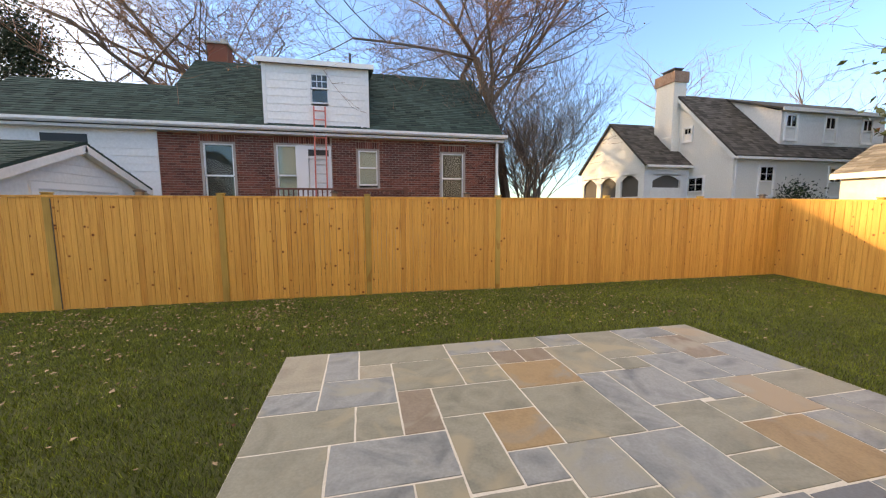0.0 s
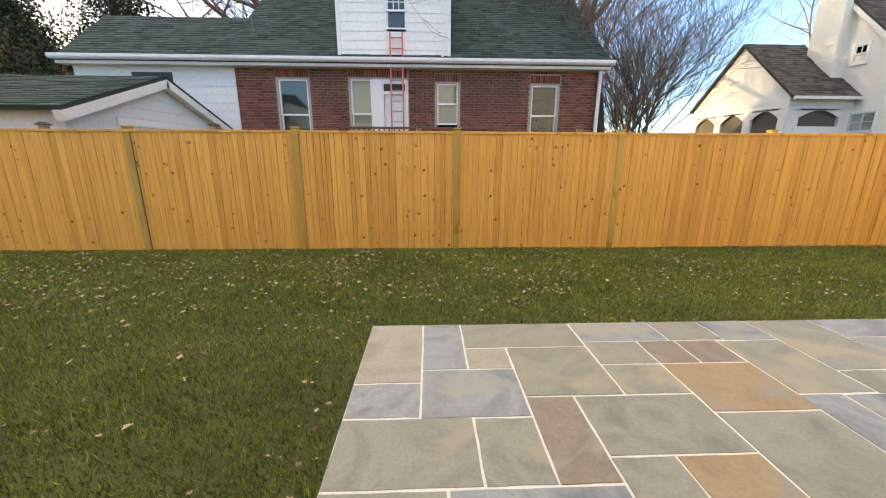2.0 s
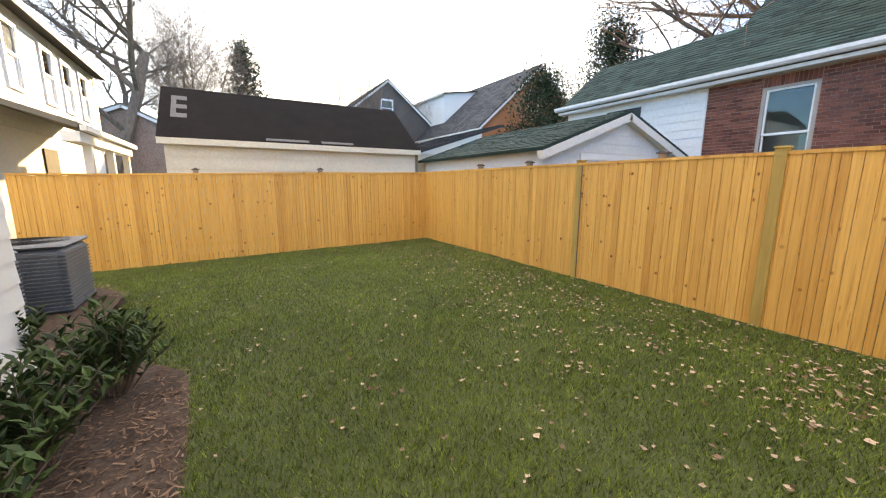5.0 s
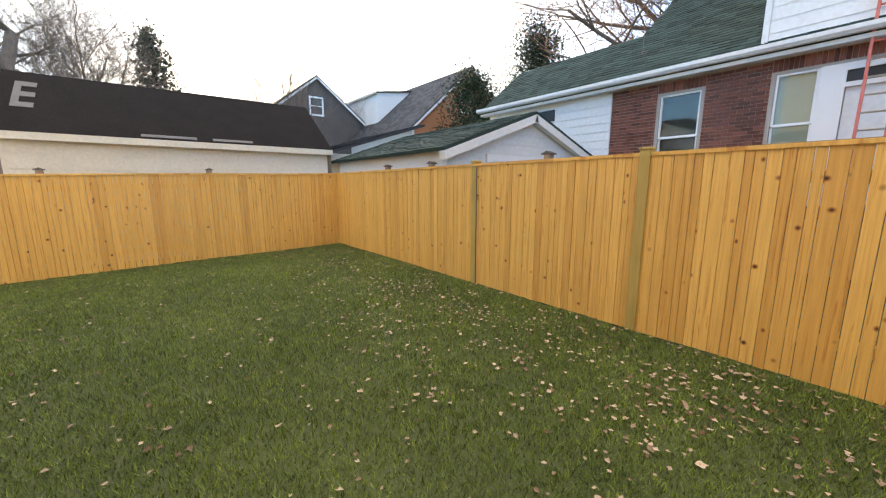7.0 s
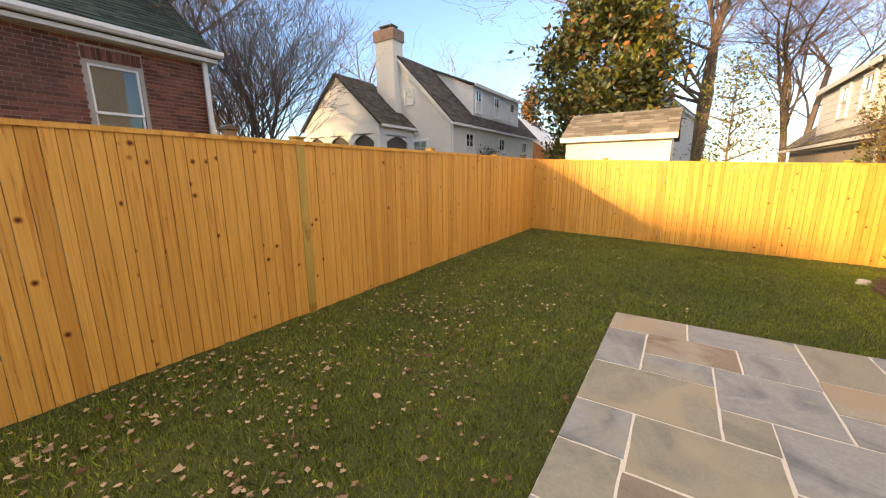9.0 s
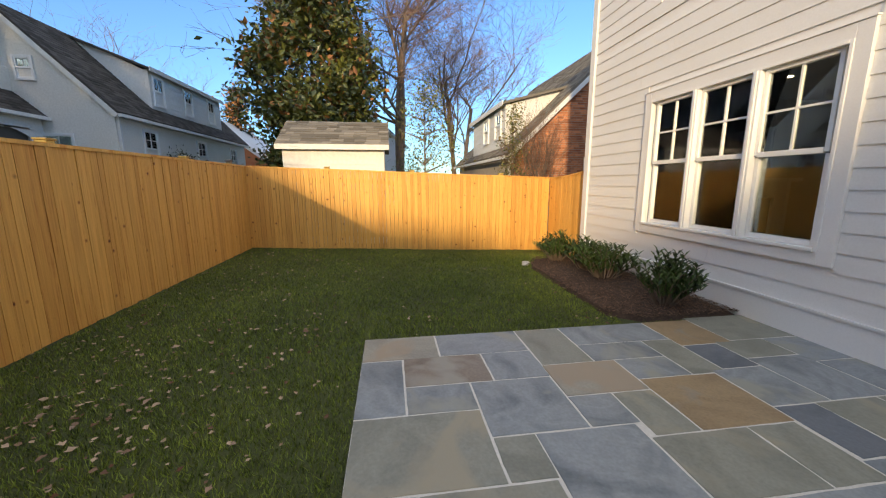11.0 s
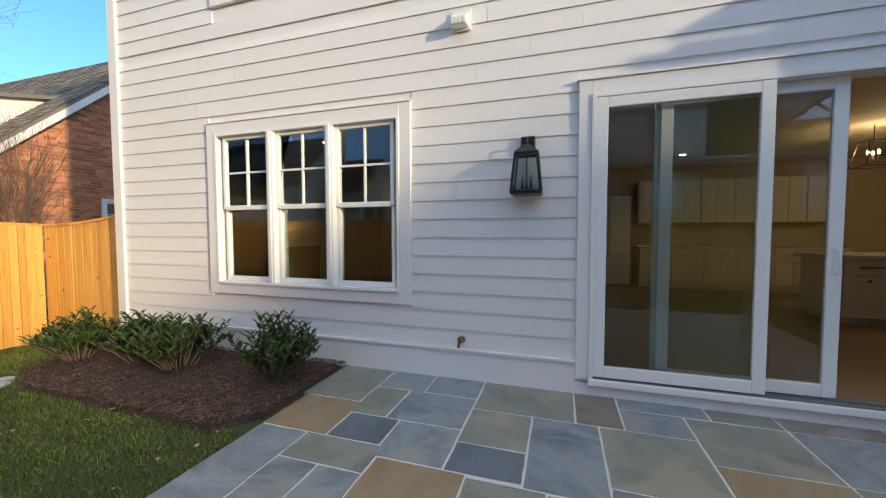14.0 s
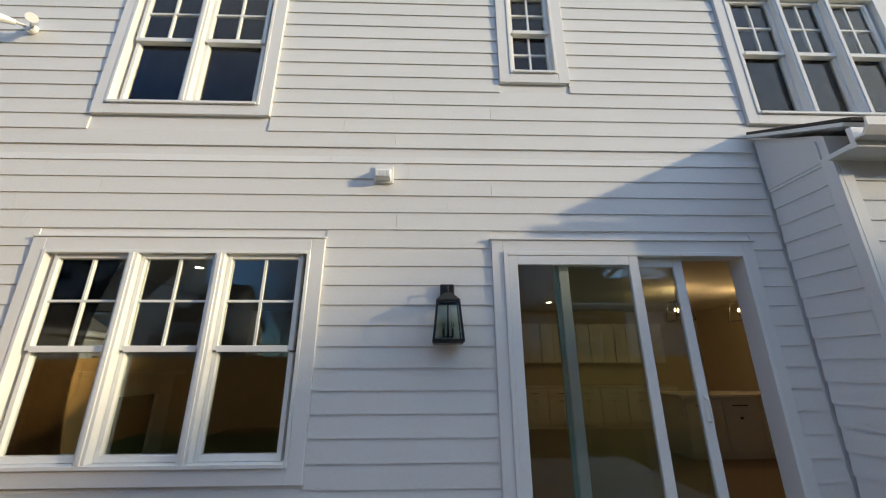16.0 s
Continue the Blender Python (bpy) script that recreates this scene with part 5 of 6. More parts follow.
    boxes("cap", [(-5.27, -4.43, 16.83, 17.67, 7.901, 7.98)], MAT_CONCRETE, c)
    bm = bmesh.new()
    rod(bm, (-4.7, 17.25, 7.98), (-4.7, 17.25, 8.2), 0.13, sides=10)
    part("flue", bm, MAT_CONCRETE, c)
    bm = bmesh.new()
    rod(bm, (0.2, 16.0, 6.6), (0.2, 16.0, 7.6), 0.05, sides=8)
    part("vent_pipe", bm, MAT_BLACK, h)
    dk = thing("deck", "red-brown stained deck with a railing behind the brick house", "deck", pose(0.03, 0.2, 0))
    boxes("platform", [(-2.1, 1.9, 11.3, 12.92, 0.9, 1.05)], MAT_DECK, dk)
    for x in (-2.0, -0.1, 1.8):
        boxes("post", [(x - 0.05, x + 0.05, 11.32, 11.42, -0.3, 2.18)], MAT_DECK, dk)
    boxes("top_rail", [(-2.1, 1.9, 11.30, 11.44, 2.05, 2.10)], MAT_DECK, dk)
    for k in range(30):
        boxes("baluster", [(-2.03 + 0.13 * k, -1.995 + 0.13 * k, 11.35, 11.39, 1.05, 2.049)], MAT_DECK, dk)
    ld = thing("ladder", "orange-red extension ladder leaning on the dormer", "ladder", pose(0.03, 0.2, 0))
    for s in (-0.17, 0.17):
        bm = bmesh.new()
        slab(bm, (-0.70 + s - 0.02, 12.28, 1.05), (-0.70 + s + 0.02, 12.28, 1.05), (-0.72 + s + 0.02, 12.80, 4.72), (-0.72 + s - 0.02, 12.80, 4.72), 0.07)
        part("rail", bm, MAT_RED, ld)
    for k in range(13):
        t = (k + 0.5) / 13
        bm = bmesh.new()
        yy, zz = 12.28 + 0.52 * t, 1.05 + 3.67 * t
        rod(bm, (-0.87, yy + 0.02, zz), (-0.55, yy + 0.02, zz), 0.017)
        part("rung", bm, MAT_RED if k > 8 else MAT_STEEL, ld)


def cape(name, label, m, long, depth, eave, ridge, wall_mat, roof_mat, gable_mat=None, dormer=None, row=0.16, gable_bricks=None, dormer_mat=None):
    """A one-and-a-half-storey gabled house: local origin at its gable's eave corner; the gable lies in x = 0, looks to -x; the ridge runs to +x;
    the house lies towards +y. dormer: (x0, x1, top) on the slope of the near eave."""
    h = thing(name, label, "house", m)
    boxes("wall", [(0, long, 0, 0.2, -0.5, eave), (0.2, long, depth - 0.2, depth, -0.5, eave), (long - 0.2, long, 0.2, depth - 0.2, -0.5, eave)], wall_mat, h)
    bm = bmesh.new()
    prism(bm, [(0.201, -0.5), (depth, -0.5), (depth, eave), (depth / 2, ridge - 0.08), (0.201, eave)], "x", 0, 0.2)
    g = part("gable", bm, gable_mat or wall_mat, h)
    o = 0.22
    k = (ridge - eave) / (depth / 2)
    gable_roof(h, "roof", "x", -0.15, long + 0.15, -o, depth + o, depth / 2, eave - k * o + 0.06, ridge, 0.09, roof_mat, row)
    for s, e in ((-1, -o), (1, depth + o)):
        bm = bmesh.new()
        z = eave - k * o - 0.03
        p = ((-0.17, e, z), (-0.12, e, z), (-0.12, depth / 2, ridge - 0.09), (-0.17, depth / 2, ridge - 0.09))
        slab(bm, *(p if s < 0 else (p[1], p[0], p[3], p[2])), 0.13)
        part("rake_board", bm, MAT_FARWHITE, h)
    boxes("gutter", [(-0.15, long + 0.15, -o - 0.1, -o, eave - k * o - 0.10, eave - k * o)], MAT_FARWHITE, h)
    boxes("downspout", [(0.05, 0.13, -0.09, -0.01, -0.5, eave - 0.15)], MAT_FARWHITE, h)
    if dormer:
        x0, x1, top, y0, *fall = dormer
        yr, zr = depth / 2, ridge
        if fall:
            yr = (top - eave - fall[0] * y0) / (k - fall[0])
            zr = eave + k * yr
        zb = eave + k * y0
        dm = dormer_mat or wall_mat
        d = boxes("dormer", [(x0, x1, y0, y0 + 0.15, zb - 0.15, top)], dm, h, "white shed dormer")
        laps(d, "x", y0, -1, x0, x1, zb - 0.1, top, 0.2, dm, seed=41)
        for x in (x0, x1 - 0.15):
            bm = bmesh.new()
            prism(bm, [(y0 + 0.151, zb - 0.15), (y0 + 0.151, top), (yr - 0.1, zr - 0.06), (yr - 0.3, zr - 0.35)], "x", x, x + 0.15)
            part("dormer_cheek", bm, dm, h)
        bm = bmesh.new()
        slab(bm, (x0 - 0.15, y0 - 0.15, top + 0.05), (x1 + 0.15, y0 - 0.15, top + 0.05), (x1 + 0.15, yr, zr - 0.02), (x0 - 0.15, yr, zr - 0.02), 0.08)
        part("dormer_roof", bm, roof_mat, h)
        boxes("dormer_fascia", [(x0 - 0.15, x1 + 0.15, y0 - 0.19, y0 - 0.151, top - 0.08, top + 0.08)], MAT_FARWHITE, h)
    return h


def build_white_house():
    # white painted brick cape to the north-east
    h = cape("white_house", "white painted brick house with dark roof and tall chimney", pose(15.45, 12.9, 0), 11.0, 5.84, 3.82, 6.85, MAT_WHITEBRICK, MAT_GREYROOF, dormer=(2.75, 8.9, 5.7, 0.35), dormer_mat=MAT_FARWHITE)
    for x in (3.3, 5.55, 7.8):
        far_window(h, pose(x, 0.33, 4.45), 0.62, 1.05, grid=(2, 1), label="dormer sash window")
    for x, z in ((1.75, 2.0), (5.6, 2.0), (9.2, 2.0)):
        far_window(h, pose(x, -0.01, z), 0.75, 1.25, grid=(2, 2), label="white sash window")
    far_window(h, pose(-0.01, 2.3, 4.6, 0, 0, -90), 0.42, 0.6, grid=(2, 1), label="small attic window")
    far_window(h, pose(-0.01, 1.7, 1.6, 0, 0, -90), 0.8, 1.3, grid=(2, 2), label="white sash window")
    c = boxes("chimney", [(-0.45, 0.35, 2.75, 4.15, -0.5, 4.9), (-0.40, 0.30, 2.85, 3.95, 4.9, 7.75)], MAT_WHITEBRICK, h, "tall white painted chimney", bevel=0.02)
    boxes("brick_top", [(-0.46, 0.36, 2.79, 4.01, 7.42, 7.9)], MAT_BROWNBRICK, c, "bare brick chimney top")
    boxes("chimney_cap", [(-0.3, 0.2, 3.0, 3.8, 8.07, 8.12), (-0.25, -0.2, 3.05, 3.1, 7.9, 8.07), (0.1, 0.15, 3.05, 3.1, 7.9, 8.07), (-0.25, -0.2, 3.7, 3.75, 7.9, 8.07), (0.1, 0.15, 3.7, 3.75, 7.9, 8.07)], MAT_BLACK, c, "black metal chimney cap")
    # porch wing
    p = thing("porch", "white gabled side porch with arched openings", "porch", pose(13.05, 15.0, 0))
    holes = []
    for k in range(3):
        y0 = 0.35 + 1.55 * k
        holes.append((y0, y0 + 1.2, 2.05, 3.05))
    for a, b, c0, d in holed(0, 4.9, -0.5, 3.5, holes):
        boxes("wall_panel", [(0.0, 0.18, a, b, c0, d)], MAT_FARWHITE, p)
    sh = [(0.45, 1.95, 2.45, 3.0)]
    boxes("side_wall", [(a, b, 0.0, 0.18, c0, d) for a, b, c0, d in holed(0.181, 2.54, -0.5, 3.5, sh)], MAT_FARWHITE, p)
    for y0, y1, z0, z1 in holes:
        bm = bmesh.new()
        n = 10
        low = [bm.verts.new((0.0, y0 + (y1 - y0) * i / n, z1 - 0.30 + 0.30 * math.sin(math.pi * i / n))) for i in range(n + 1)]
        up = [bm.verts.new((0.0, y0 + (y1 - y0) * i / n, z1 + 0.05)) for i in range(n + 1)]
        for i in range(n):
            bm.faces.new((low[i], low[i + 1], up[i + 1], up[i]))
        part("arch", bm, MAT_FARWHITE, p)
        boxes("screen", [(0.10, 0.12, y0, y1, z0, z1)], MAT_GREYROOF, p, "dim screened opening")
    bm = bmesh.new()
    n = 10
    low = [bm.verts.new((0.45 + 1.5 * i / n, 0.0, 2.75 + 0.25 * math.sin(math.pi * i / n))) for i in range(n + 1)]
    up = [bm.verts.new((0.45 + 1.5 * i / n, 0.0, 3.05)) for i in range(n + 1)]
    for i in range(n):
        bm.faces.new((low[i], low[i + 1], up[i + 1], up[i]))
    part("arch", bm, MAT_FARWHITE, p)
    boxes("screen", [(0.45, 1.95, 0.10, 0.12, 2.45, 3.0)], MAT_GREYROOF, p, "dim screened opening")
    boxes("lower_panel", [(0.3, 2.2, -0.03, -0.001, 1.2, 2.38)], MAT_FARWHITE, p)
    bm = bmesh.new()
    prism(bm, [(0, 3.501), (4.9, 3.501), (2.45, 5.68)], "x", 0.0, 0.18)
    part("gable", bm, MAT_FARWHITE, p)
    gable_roof(p, "roof", "x", -0.12, 2.4, -0.2, 5.1, 2.45, 3.45, 5.78, 0.08, MAT_GREYROOF, 0.15)
    boxes("gutter", [(-0.1, 2.4, -0.3, -0.2, 3.34, 3.44)], MAT_FARWHITE, p)


def build_east():
    s = thing("garden_shed", "white garden shed with weathered tan shingle roof", "shed", pose(10.85, 4.22, 0))
    boxes("wall", [(0, 2.2, 0, 2.36, -0.5, 2.22)], MAT_FARWHITE, s)
    laps(s, "y", 0.0, -1, 0.0, 2.36, 0.8, 2.2, 0.2, MAT_FARWHITE, seed=51)
    gable_roof(s, "roof", "y", -0.12, 2.48, -0.14, 2.34, 1.1, 2.26, 2.95, 0.06, MAT_TANROOF, 0.14)
    boxes("fascia", [(-0.17, -0.145, -0.12, 2.48, 2.14, 2.26)], MAT_FARWHITE, s)
    # brick cape to the east with a white dormer
    h = cape("brick_cape", "orange brick house with white dormer and grey roof", pose(13.2, 0.2, 0) @ Matrix.Diagonal((1, -1, 1, 1)), 9.0, 8.4, 2.42, 6.5, MAT_GROUT, MAT_TANROOF, dormer=(1.1, 6.0, 4.0, 0.1, 0.30), dormer_mat=MAT_FARWHITE)
    verts, faces = [], []
    z, k = 0.6, 0
    while z < 6.2:
        half = 4.2 if z < 2.37 else 4.2 - (z - 2.37) / (4.08 / 4.2)
        u = 4.2 - half + (0.1 if k % 2 else 0)
        while u + 0.2 < 4.2 + half:
            n = len(verts)
            verts += [(-0.012, u, z), (-0.012, u + 0.2, z), (-0.012, u + 0.2, z + 0.06), (-0.012, u, z + 0.06), (0, u, z), (0, u + 0.2, z), (0, u + 0.2, z + 0.06), (0, u, z + 0.06)]
            faces += [(n, n + 1, n + 2, n + 3), (n, n + 4, n + 5, n + 1), (n + 3, n + 2, n + 6, n + 7), (n, n + 3, n + 7, n + 4), (n + 1, n + 5, n + 6, n + 2)]
            u += 0.213
        z += 0.073
        k += 1
    tagged(raw("bricks", verts, faces, MAT_LIGHTBRICK, h), kind="stuff")
    for x in (1.9, 3.6):
        far_window(h, pose(x, 0.08, 2.95), 0.65, 0.85, grid=(2, 1), label="dormer sash window")
    far_window(h, pose(-0.02, 2.9, 0.9, 0, 0, -90), 0.8, 1.2, grid=(2, 2), label="dark sash window")
    cape("far_white_house", "distant white house with a grey roof", pose(30, 3.0, 0, 0, 0, 20), 9, 8, 4.2, 7.4, MAT_FARWHITE, MAT_GREYROOF)
    cape("far_brick_house", "distant red brick house with white dormer", pose(31, 13.5, 0), 10, 8, 3.4, 6.4, MAT_LIGHTBRICK, MAT_FARWHITE, row=0.5)


def build_west():
    # long garage with a black roof behind the west fence
    g = thing("garage", "cream garage with a black roll-roofing roof", "garage", pose(-9.98, 1.45, 0))
    boxes("wall", [(-3.4, -0.0, 0, 5.8, -0.6, 2.30)], MAT_CREAM, g)
    laps(g, "y", 0.0, 1, 0.0, 5.8, 1.2, 2.28, 0.26, MAT_CREAM, seed=61)
    gable_roof(g, "roof", "y", -0.1, 5.9, 0.13, -3.53, -1.75, 2.36, 3.72, 0.07, MAT_BLACKROOF, overlay=False)
    bm = bmesh.new()
    prism(bm, [(-3.4, 2.301), (0.0, 2.301), (-1.75, 3.6)], "y", 0.0, 0.15)
    part("gable", bm, MAT_CREAM, g)
    boxes("fascia", [(0.131, 0.16, -0.1, 5.9, 2.22, 2.35)], MAT_CREAM, g)
    k = (3.72 - 2.36) / 1.88
    for u0, u1, t0, t1 in ((0.12, 0.22, 0.36, 0.80), (0.22, 0.42, 0.72, 0.80), (0.22, 0.42, 0.54, 0.62), (0.22, 0.42, 0.36, 0.44), (1.95, 2.9, 0.02, 0.06), (3.2, 4.0, 0.02, 0.06)):
        x0, x1 = 0.13 - 1.88 * t0, 0.13 - 1.88 * t1
        bm = bmesh.new()
        slab(bm, (x0, u0, 2.36 + k * (0.13 - x0) + 0.014), (x0, u1, 2.36 + k * (0.13 - x0) + 0.014), (x1, u1, 2.36 + k * (0.13 - x1) + 0.014), (x1, u0, 2.36 + k * (0.13 - x1) + 0.014), 0.012)
        part("repair_patch", bm, MAT_PATCH, g, "grey tar patch")
    # low shingle roof that joins the two garages
    l = thing("lean_to", "low dark shingled lean-to between the garages", "shed", pose(-14.6, 7.45, 0))
    boxes("wall", [(0, 4.4, 0, 3.0, -0.5, 2.30)], MAT_CREAM, l)
    bm = bmesh.new()
    p = ((-0.1, -0.1, 2.34), (4.5, -0.1, 2.34), (4.5, 3.1, 3.35), (-0.1, 3.1, 3.35))
    slab(bm, *p, 0.07)
    rf = part("roof", bm, MAT_DARKSHINGLE, l)
    shingles("shingles", rf, *p, MAT_DARKSHINGLE, 0.13)
    # white garage with green roof
    w = thing("garage", "white clapboard garage with green shingle roof", "garage", pose(-5.3, 7.6, -0.1))
    boxes("wall", [(-4.7, 0.0, 0, 4.5, -0.5, 2.14)], MAT_FARWHITE, w)
    bm = bmesh.new()
    prism(bm, [(0.0, 2.141), (4.5, 2.141), (2.25, 2.93)], "x", -0.15, 0.0)
    gb = part("gable", bm, MAT_FARWHITE, w)
    for i in range(4):
        z = 2.15 + 0.19 * i
        inset = (z + 0.19 - 2.14) / (0.79 / 2.25)
        if 2.25 - inset > 0.05:
            boxes("siding_board", [(0.0, 0.016, inset, 4.5 - inset, z, z + 0.18)], MAT_FARWHITE, gb)
    gable_roof(w, "roof", "x", -4.8, 0.16, -0.2, 4.7, 2.25, 2.17, 3.03, 0.06, MAT_GREENROOF, 0.14, seed=62)
    for e in (-0.2, 4.7):
        bm = bmesh.new()
        p = ((0.02, e, 2.11), (0.175, e, 2.11), (0.175, 2.25, 2.97), (0.02, 2.25, 2.97))
        slab(bm, *(p if e < 0 else (p[1], p[0], p[3], p[2])), 0.15)
        part("rake_board", bm, MAT_FARWHITE, w)
    dr = boxes("garage_door", [(0.003, 0.03, 1.1, 3.4, -0.2, 2.0)], MAT_FARWHITE, w, "white panelled garage door")
    for k in range(6):
        boxes("door_light", [(0.031, 0.036, 1.2 + 0.36 * k, 1.46 + 0.36 * k, 1.72, 1.9)], MAT_BLACK, dr, "small dark pane")
    boxes("door_trim", [(0.0, 0.05, 0.95, 1.099, -0.2, 2.12), (0.0, 0.05, 3.401, 3.55, -0.2, 2.12), (0.0, 0.05, 1.1, 3.4, 2.001, 2.12)], MAT_TRIM, w)
    # red brick cape beyond, ridge running west
    h = cape("red_brick_cape", "red brick house with slate-grey roof and white dormer", pose(-19.45, 16.26, 0) @ Matrix.Diagonal((-1, 1, 1, 1)), 13, 9.6, 4.95, 9.2, MAT_FARWHITE, MAT_DARKSHINGLE, MAT_LIGHTBRICK, dormer=(6.3, 12.0, 8.2, 1.2, 0.18), row=0.2, dormer_mat=MAT_FARWHITE)
    far_window(h, pose(-0.01, 4.3, 6.2, 0, 0, -90), 0.8, 1.2, label="white gable window")
    # brown house at the sun's side
    b = cape("brown_house", "dark brown shingled house with pale trim against the sun", pose(-28.0, 9.96, -0.25) @ Matrix.Diagonal((-1, 1, 1, 1)), 9, 7.6, 6.4, 9.5, MAT_BROWNWALL, MAT_DARKSHINGLE, row=0.25)
    far_window(b, pose(-0.01, 3.7, 6.75, 0, 0, -90), 0.9, 1.2, label="white gable window")
    # white two-storey house to the south-west
    s = thing("white_two_storey_house", "white two-storey house with sash windows and a porch roof", "house", pose(-17.4, -1.05, 0))
    boxes("wall", [(0, 7.8, -6.0, 0, -0.5, 4.95)], MAT_FARWHITE, s)
    laps(s, "x", 0.0, 1, 0, 7.8, 2.5, 4.9, 0.2, MAT_FARWHITE, [(x - 0.4, x + 0.4, 3.2, 4.75) for x in (1.35, 2.75, 4.05, 5.9)], seed=71)
    gable_roof(s, "roof", "x", -0.25, 8.0, 0.35, -6.35, -3, 4.95, 5.6, 0.1, MAT_GREYROOF)
    boxes("eave_board", [(-0.25, 8.0, 0.351, 0.38, 4.80, 4.95)], MAT_FARWHITE, s)
    boxes("corner_board", [(-0.02, 0.12, 0.003, 0.035, 2.4, 4.9)], MAT_TRIM, s)
    for x in (1.35, 2.75, 4.05, 5.9):
        far_window(s, pose(x, 0.01, 3.35, 0, 0, 180), 0.6, 1.25, label="white sash window")
    p = [(3.5, 1.35, 2.5), (7.9, 1.35, 2.5), (7.9, 0.03, 2.95), (3.5, 0.03, 2.95)]
    bm = bmesh.new()
    slab(bm, *(p[1], p[0], p[3], p[2]), 0.10)
    rf = part("porch_roof", bm, MAT_TANROOF, s)
    boxes("gutter", [(3.4, 7.9, 1.351, 1.45, 2.36, 2.46)], MAT_FARWHITE, rf)
    boxes("porch_eave", [(3.5, 7.9, 1.08, 1.34, 2.16, 2.34)], MAT_FARWHITE, s)
    for x in (3.55, 5.2, 6.9):
        boxes("porch_post", [(x, x + 0.14, 1.14, 1.28, -0.4, 2.159)], MAT_FARWHITE, s)
    boxes("porch_door", [(4.3, 5.1, 0.003, 0.03, 0.2, 2.2)], MAT_DIMTONE, s, "dark porch door")
    cape("tan_house", "tan brick house with a brown roof behind the trees", pose(-24, -6, 0) @ Matrix.Diagonal((-1, 1, 1, 1)), 9, 9, 3.0, 5.2, MAT_BROWNBRICK, MAT_TANROOF, row=0.25)


# ---- trees and shrubs ----
def bare_tree(name, label, x, y, height, spread=0.5, trunk=0.16, seed=1, stems=1, depth=5, twig=MAT_TWIG, z=-0.3, first=0.25, lean=0.15, leaves=None, leaf_count=0, leaf_size=0.05):
    r = random.Random(seed)
    top = thing(name, label, "tree", pose(x, y, z))
    wood, fine, tips = ([], []), ([], []), []
    thin = 0.0025 + 0.0003 * height

    def tube(store, a, b, ra, rb, sides):
        v, f = store
        w = (b - a).normalized()
        u = w.orthogonal().normalized()
        q = w.cross(u)
        n = len(v)
        for p, rad in ((a, ra), (b, rb)):
            for i in range(sides):
                k = 2 * math.pi * i / sides
                v.append(tuple(p + rad * (math.cos(k) * u + math.sin(k) * q)))
        for i in range(sides):
            j = (i + 1) % sides
            f.append((n + i, n + j, n + sides + j, n + sides + i))

    def grow(a, way, length, rad, level):
        steps = 4 if level < 2 else 3
        p, w, rr = a, way, rad
        for s in range(steps):
            w = (w + Vector((r.uniform(-1, 1), r.uniform(-1, 1), r.uniform(-0.5, 0.75))) * (0.13 + 0.04 * level)).normalized()
            q = p + w * length / steps
            nr = rr * (0.86 if level else 0.9)
            tube(wood if level < 3 else fine, p, q, rr, nr, 7 if level == 0 else 5 if level < 3 else 3)
            if level < depth and (level > 0 or (s + 1) / steps > first):
                for _ in range(2 if level == 0 else r.choice((1, 2, 2)) if level < 3 else r.choice((1, 1, 2))):
                    side = Vector((r.uniform(-1, 1), r.uniform(-1, 1), r.uniform(-0.25, 0.55))).normalized()
                    grow(q, (w * (1 - spread) + side * spread).normalized(), length * r.uniform(0.5, 0.74), max(nr * r.uniform(0.45, 0.65), thin), level + 1)
            p, rr = q, nr
        tips.append((p, w))

    for k in range(stems):
        a = Vector((0, 0, 0)) if stems == 1 else Vector((r.uniform(-0.35, 0.35), r.uniform(-0.35, 0.35), 0))
        w = Vector((r.uniform(-lean, lean), r.uniform(-lean, lean), 1)).normalized()
        grow(a, w, height * 0.52, trunk * r.uniform(0.7, 1.0), 0)
    raw("trunk", *wood, MAT_BARK, top)
    tagged(raw("twigs", *fine, twig, top), kind="stuff")
    if leaves:
        v, f = [], []
        for _ in range(leaf_count):
            p, w = r.choice(tips)
            p = p + Vector((r.gauss(0, 0.12), r.gauss(0, 0.12), r.gauss(0, 0.12)))
            leaf(v, f, p, leaf_size * r.uniform(0.6, 1.3), r)
        tagged(raw("leaves", v, f, leaves, top), kind="stuff")
    return top


def leaf(v, f, p, s, r, up=0.3, narrow=0.42):
    d = Vector((r.uniform(-1, 1), r.uniform(-1, 1), r.uniform(-1, 1) * 0.8 + up)).normalized()
    e = d.orthogonal().normalized()
    e = (e * math.cos(6.28 * r.random()) + d.cross(e) * math.sin(6.28 * r.random())).normalized()
    g = d.cross(e)
    n = len(v)
    v += [tuple(p), tuple(p + d * s * 0.5 + e * s * narrow * 0.6 + g * s * 0.08), tuple(p + d * s), tuple(p + d * s * 0.5 - e * s * narrow * 0.6 + g * s * 0.08)]
    f.append((n, n + 1, n + 2, n + 3))


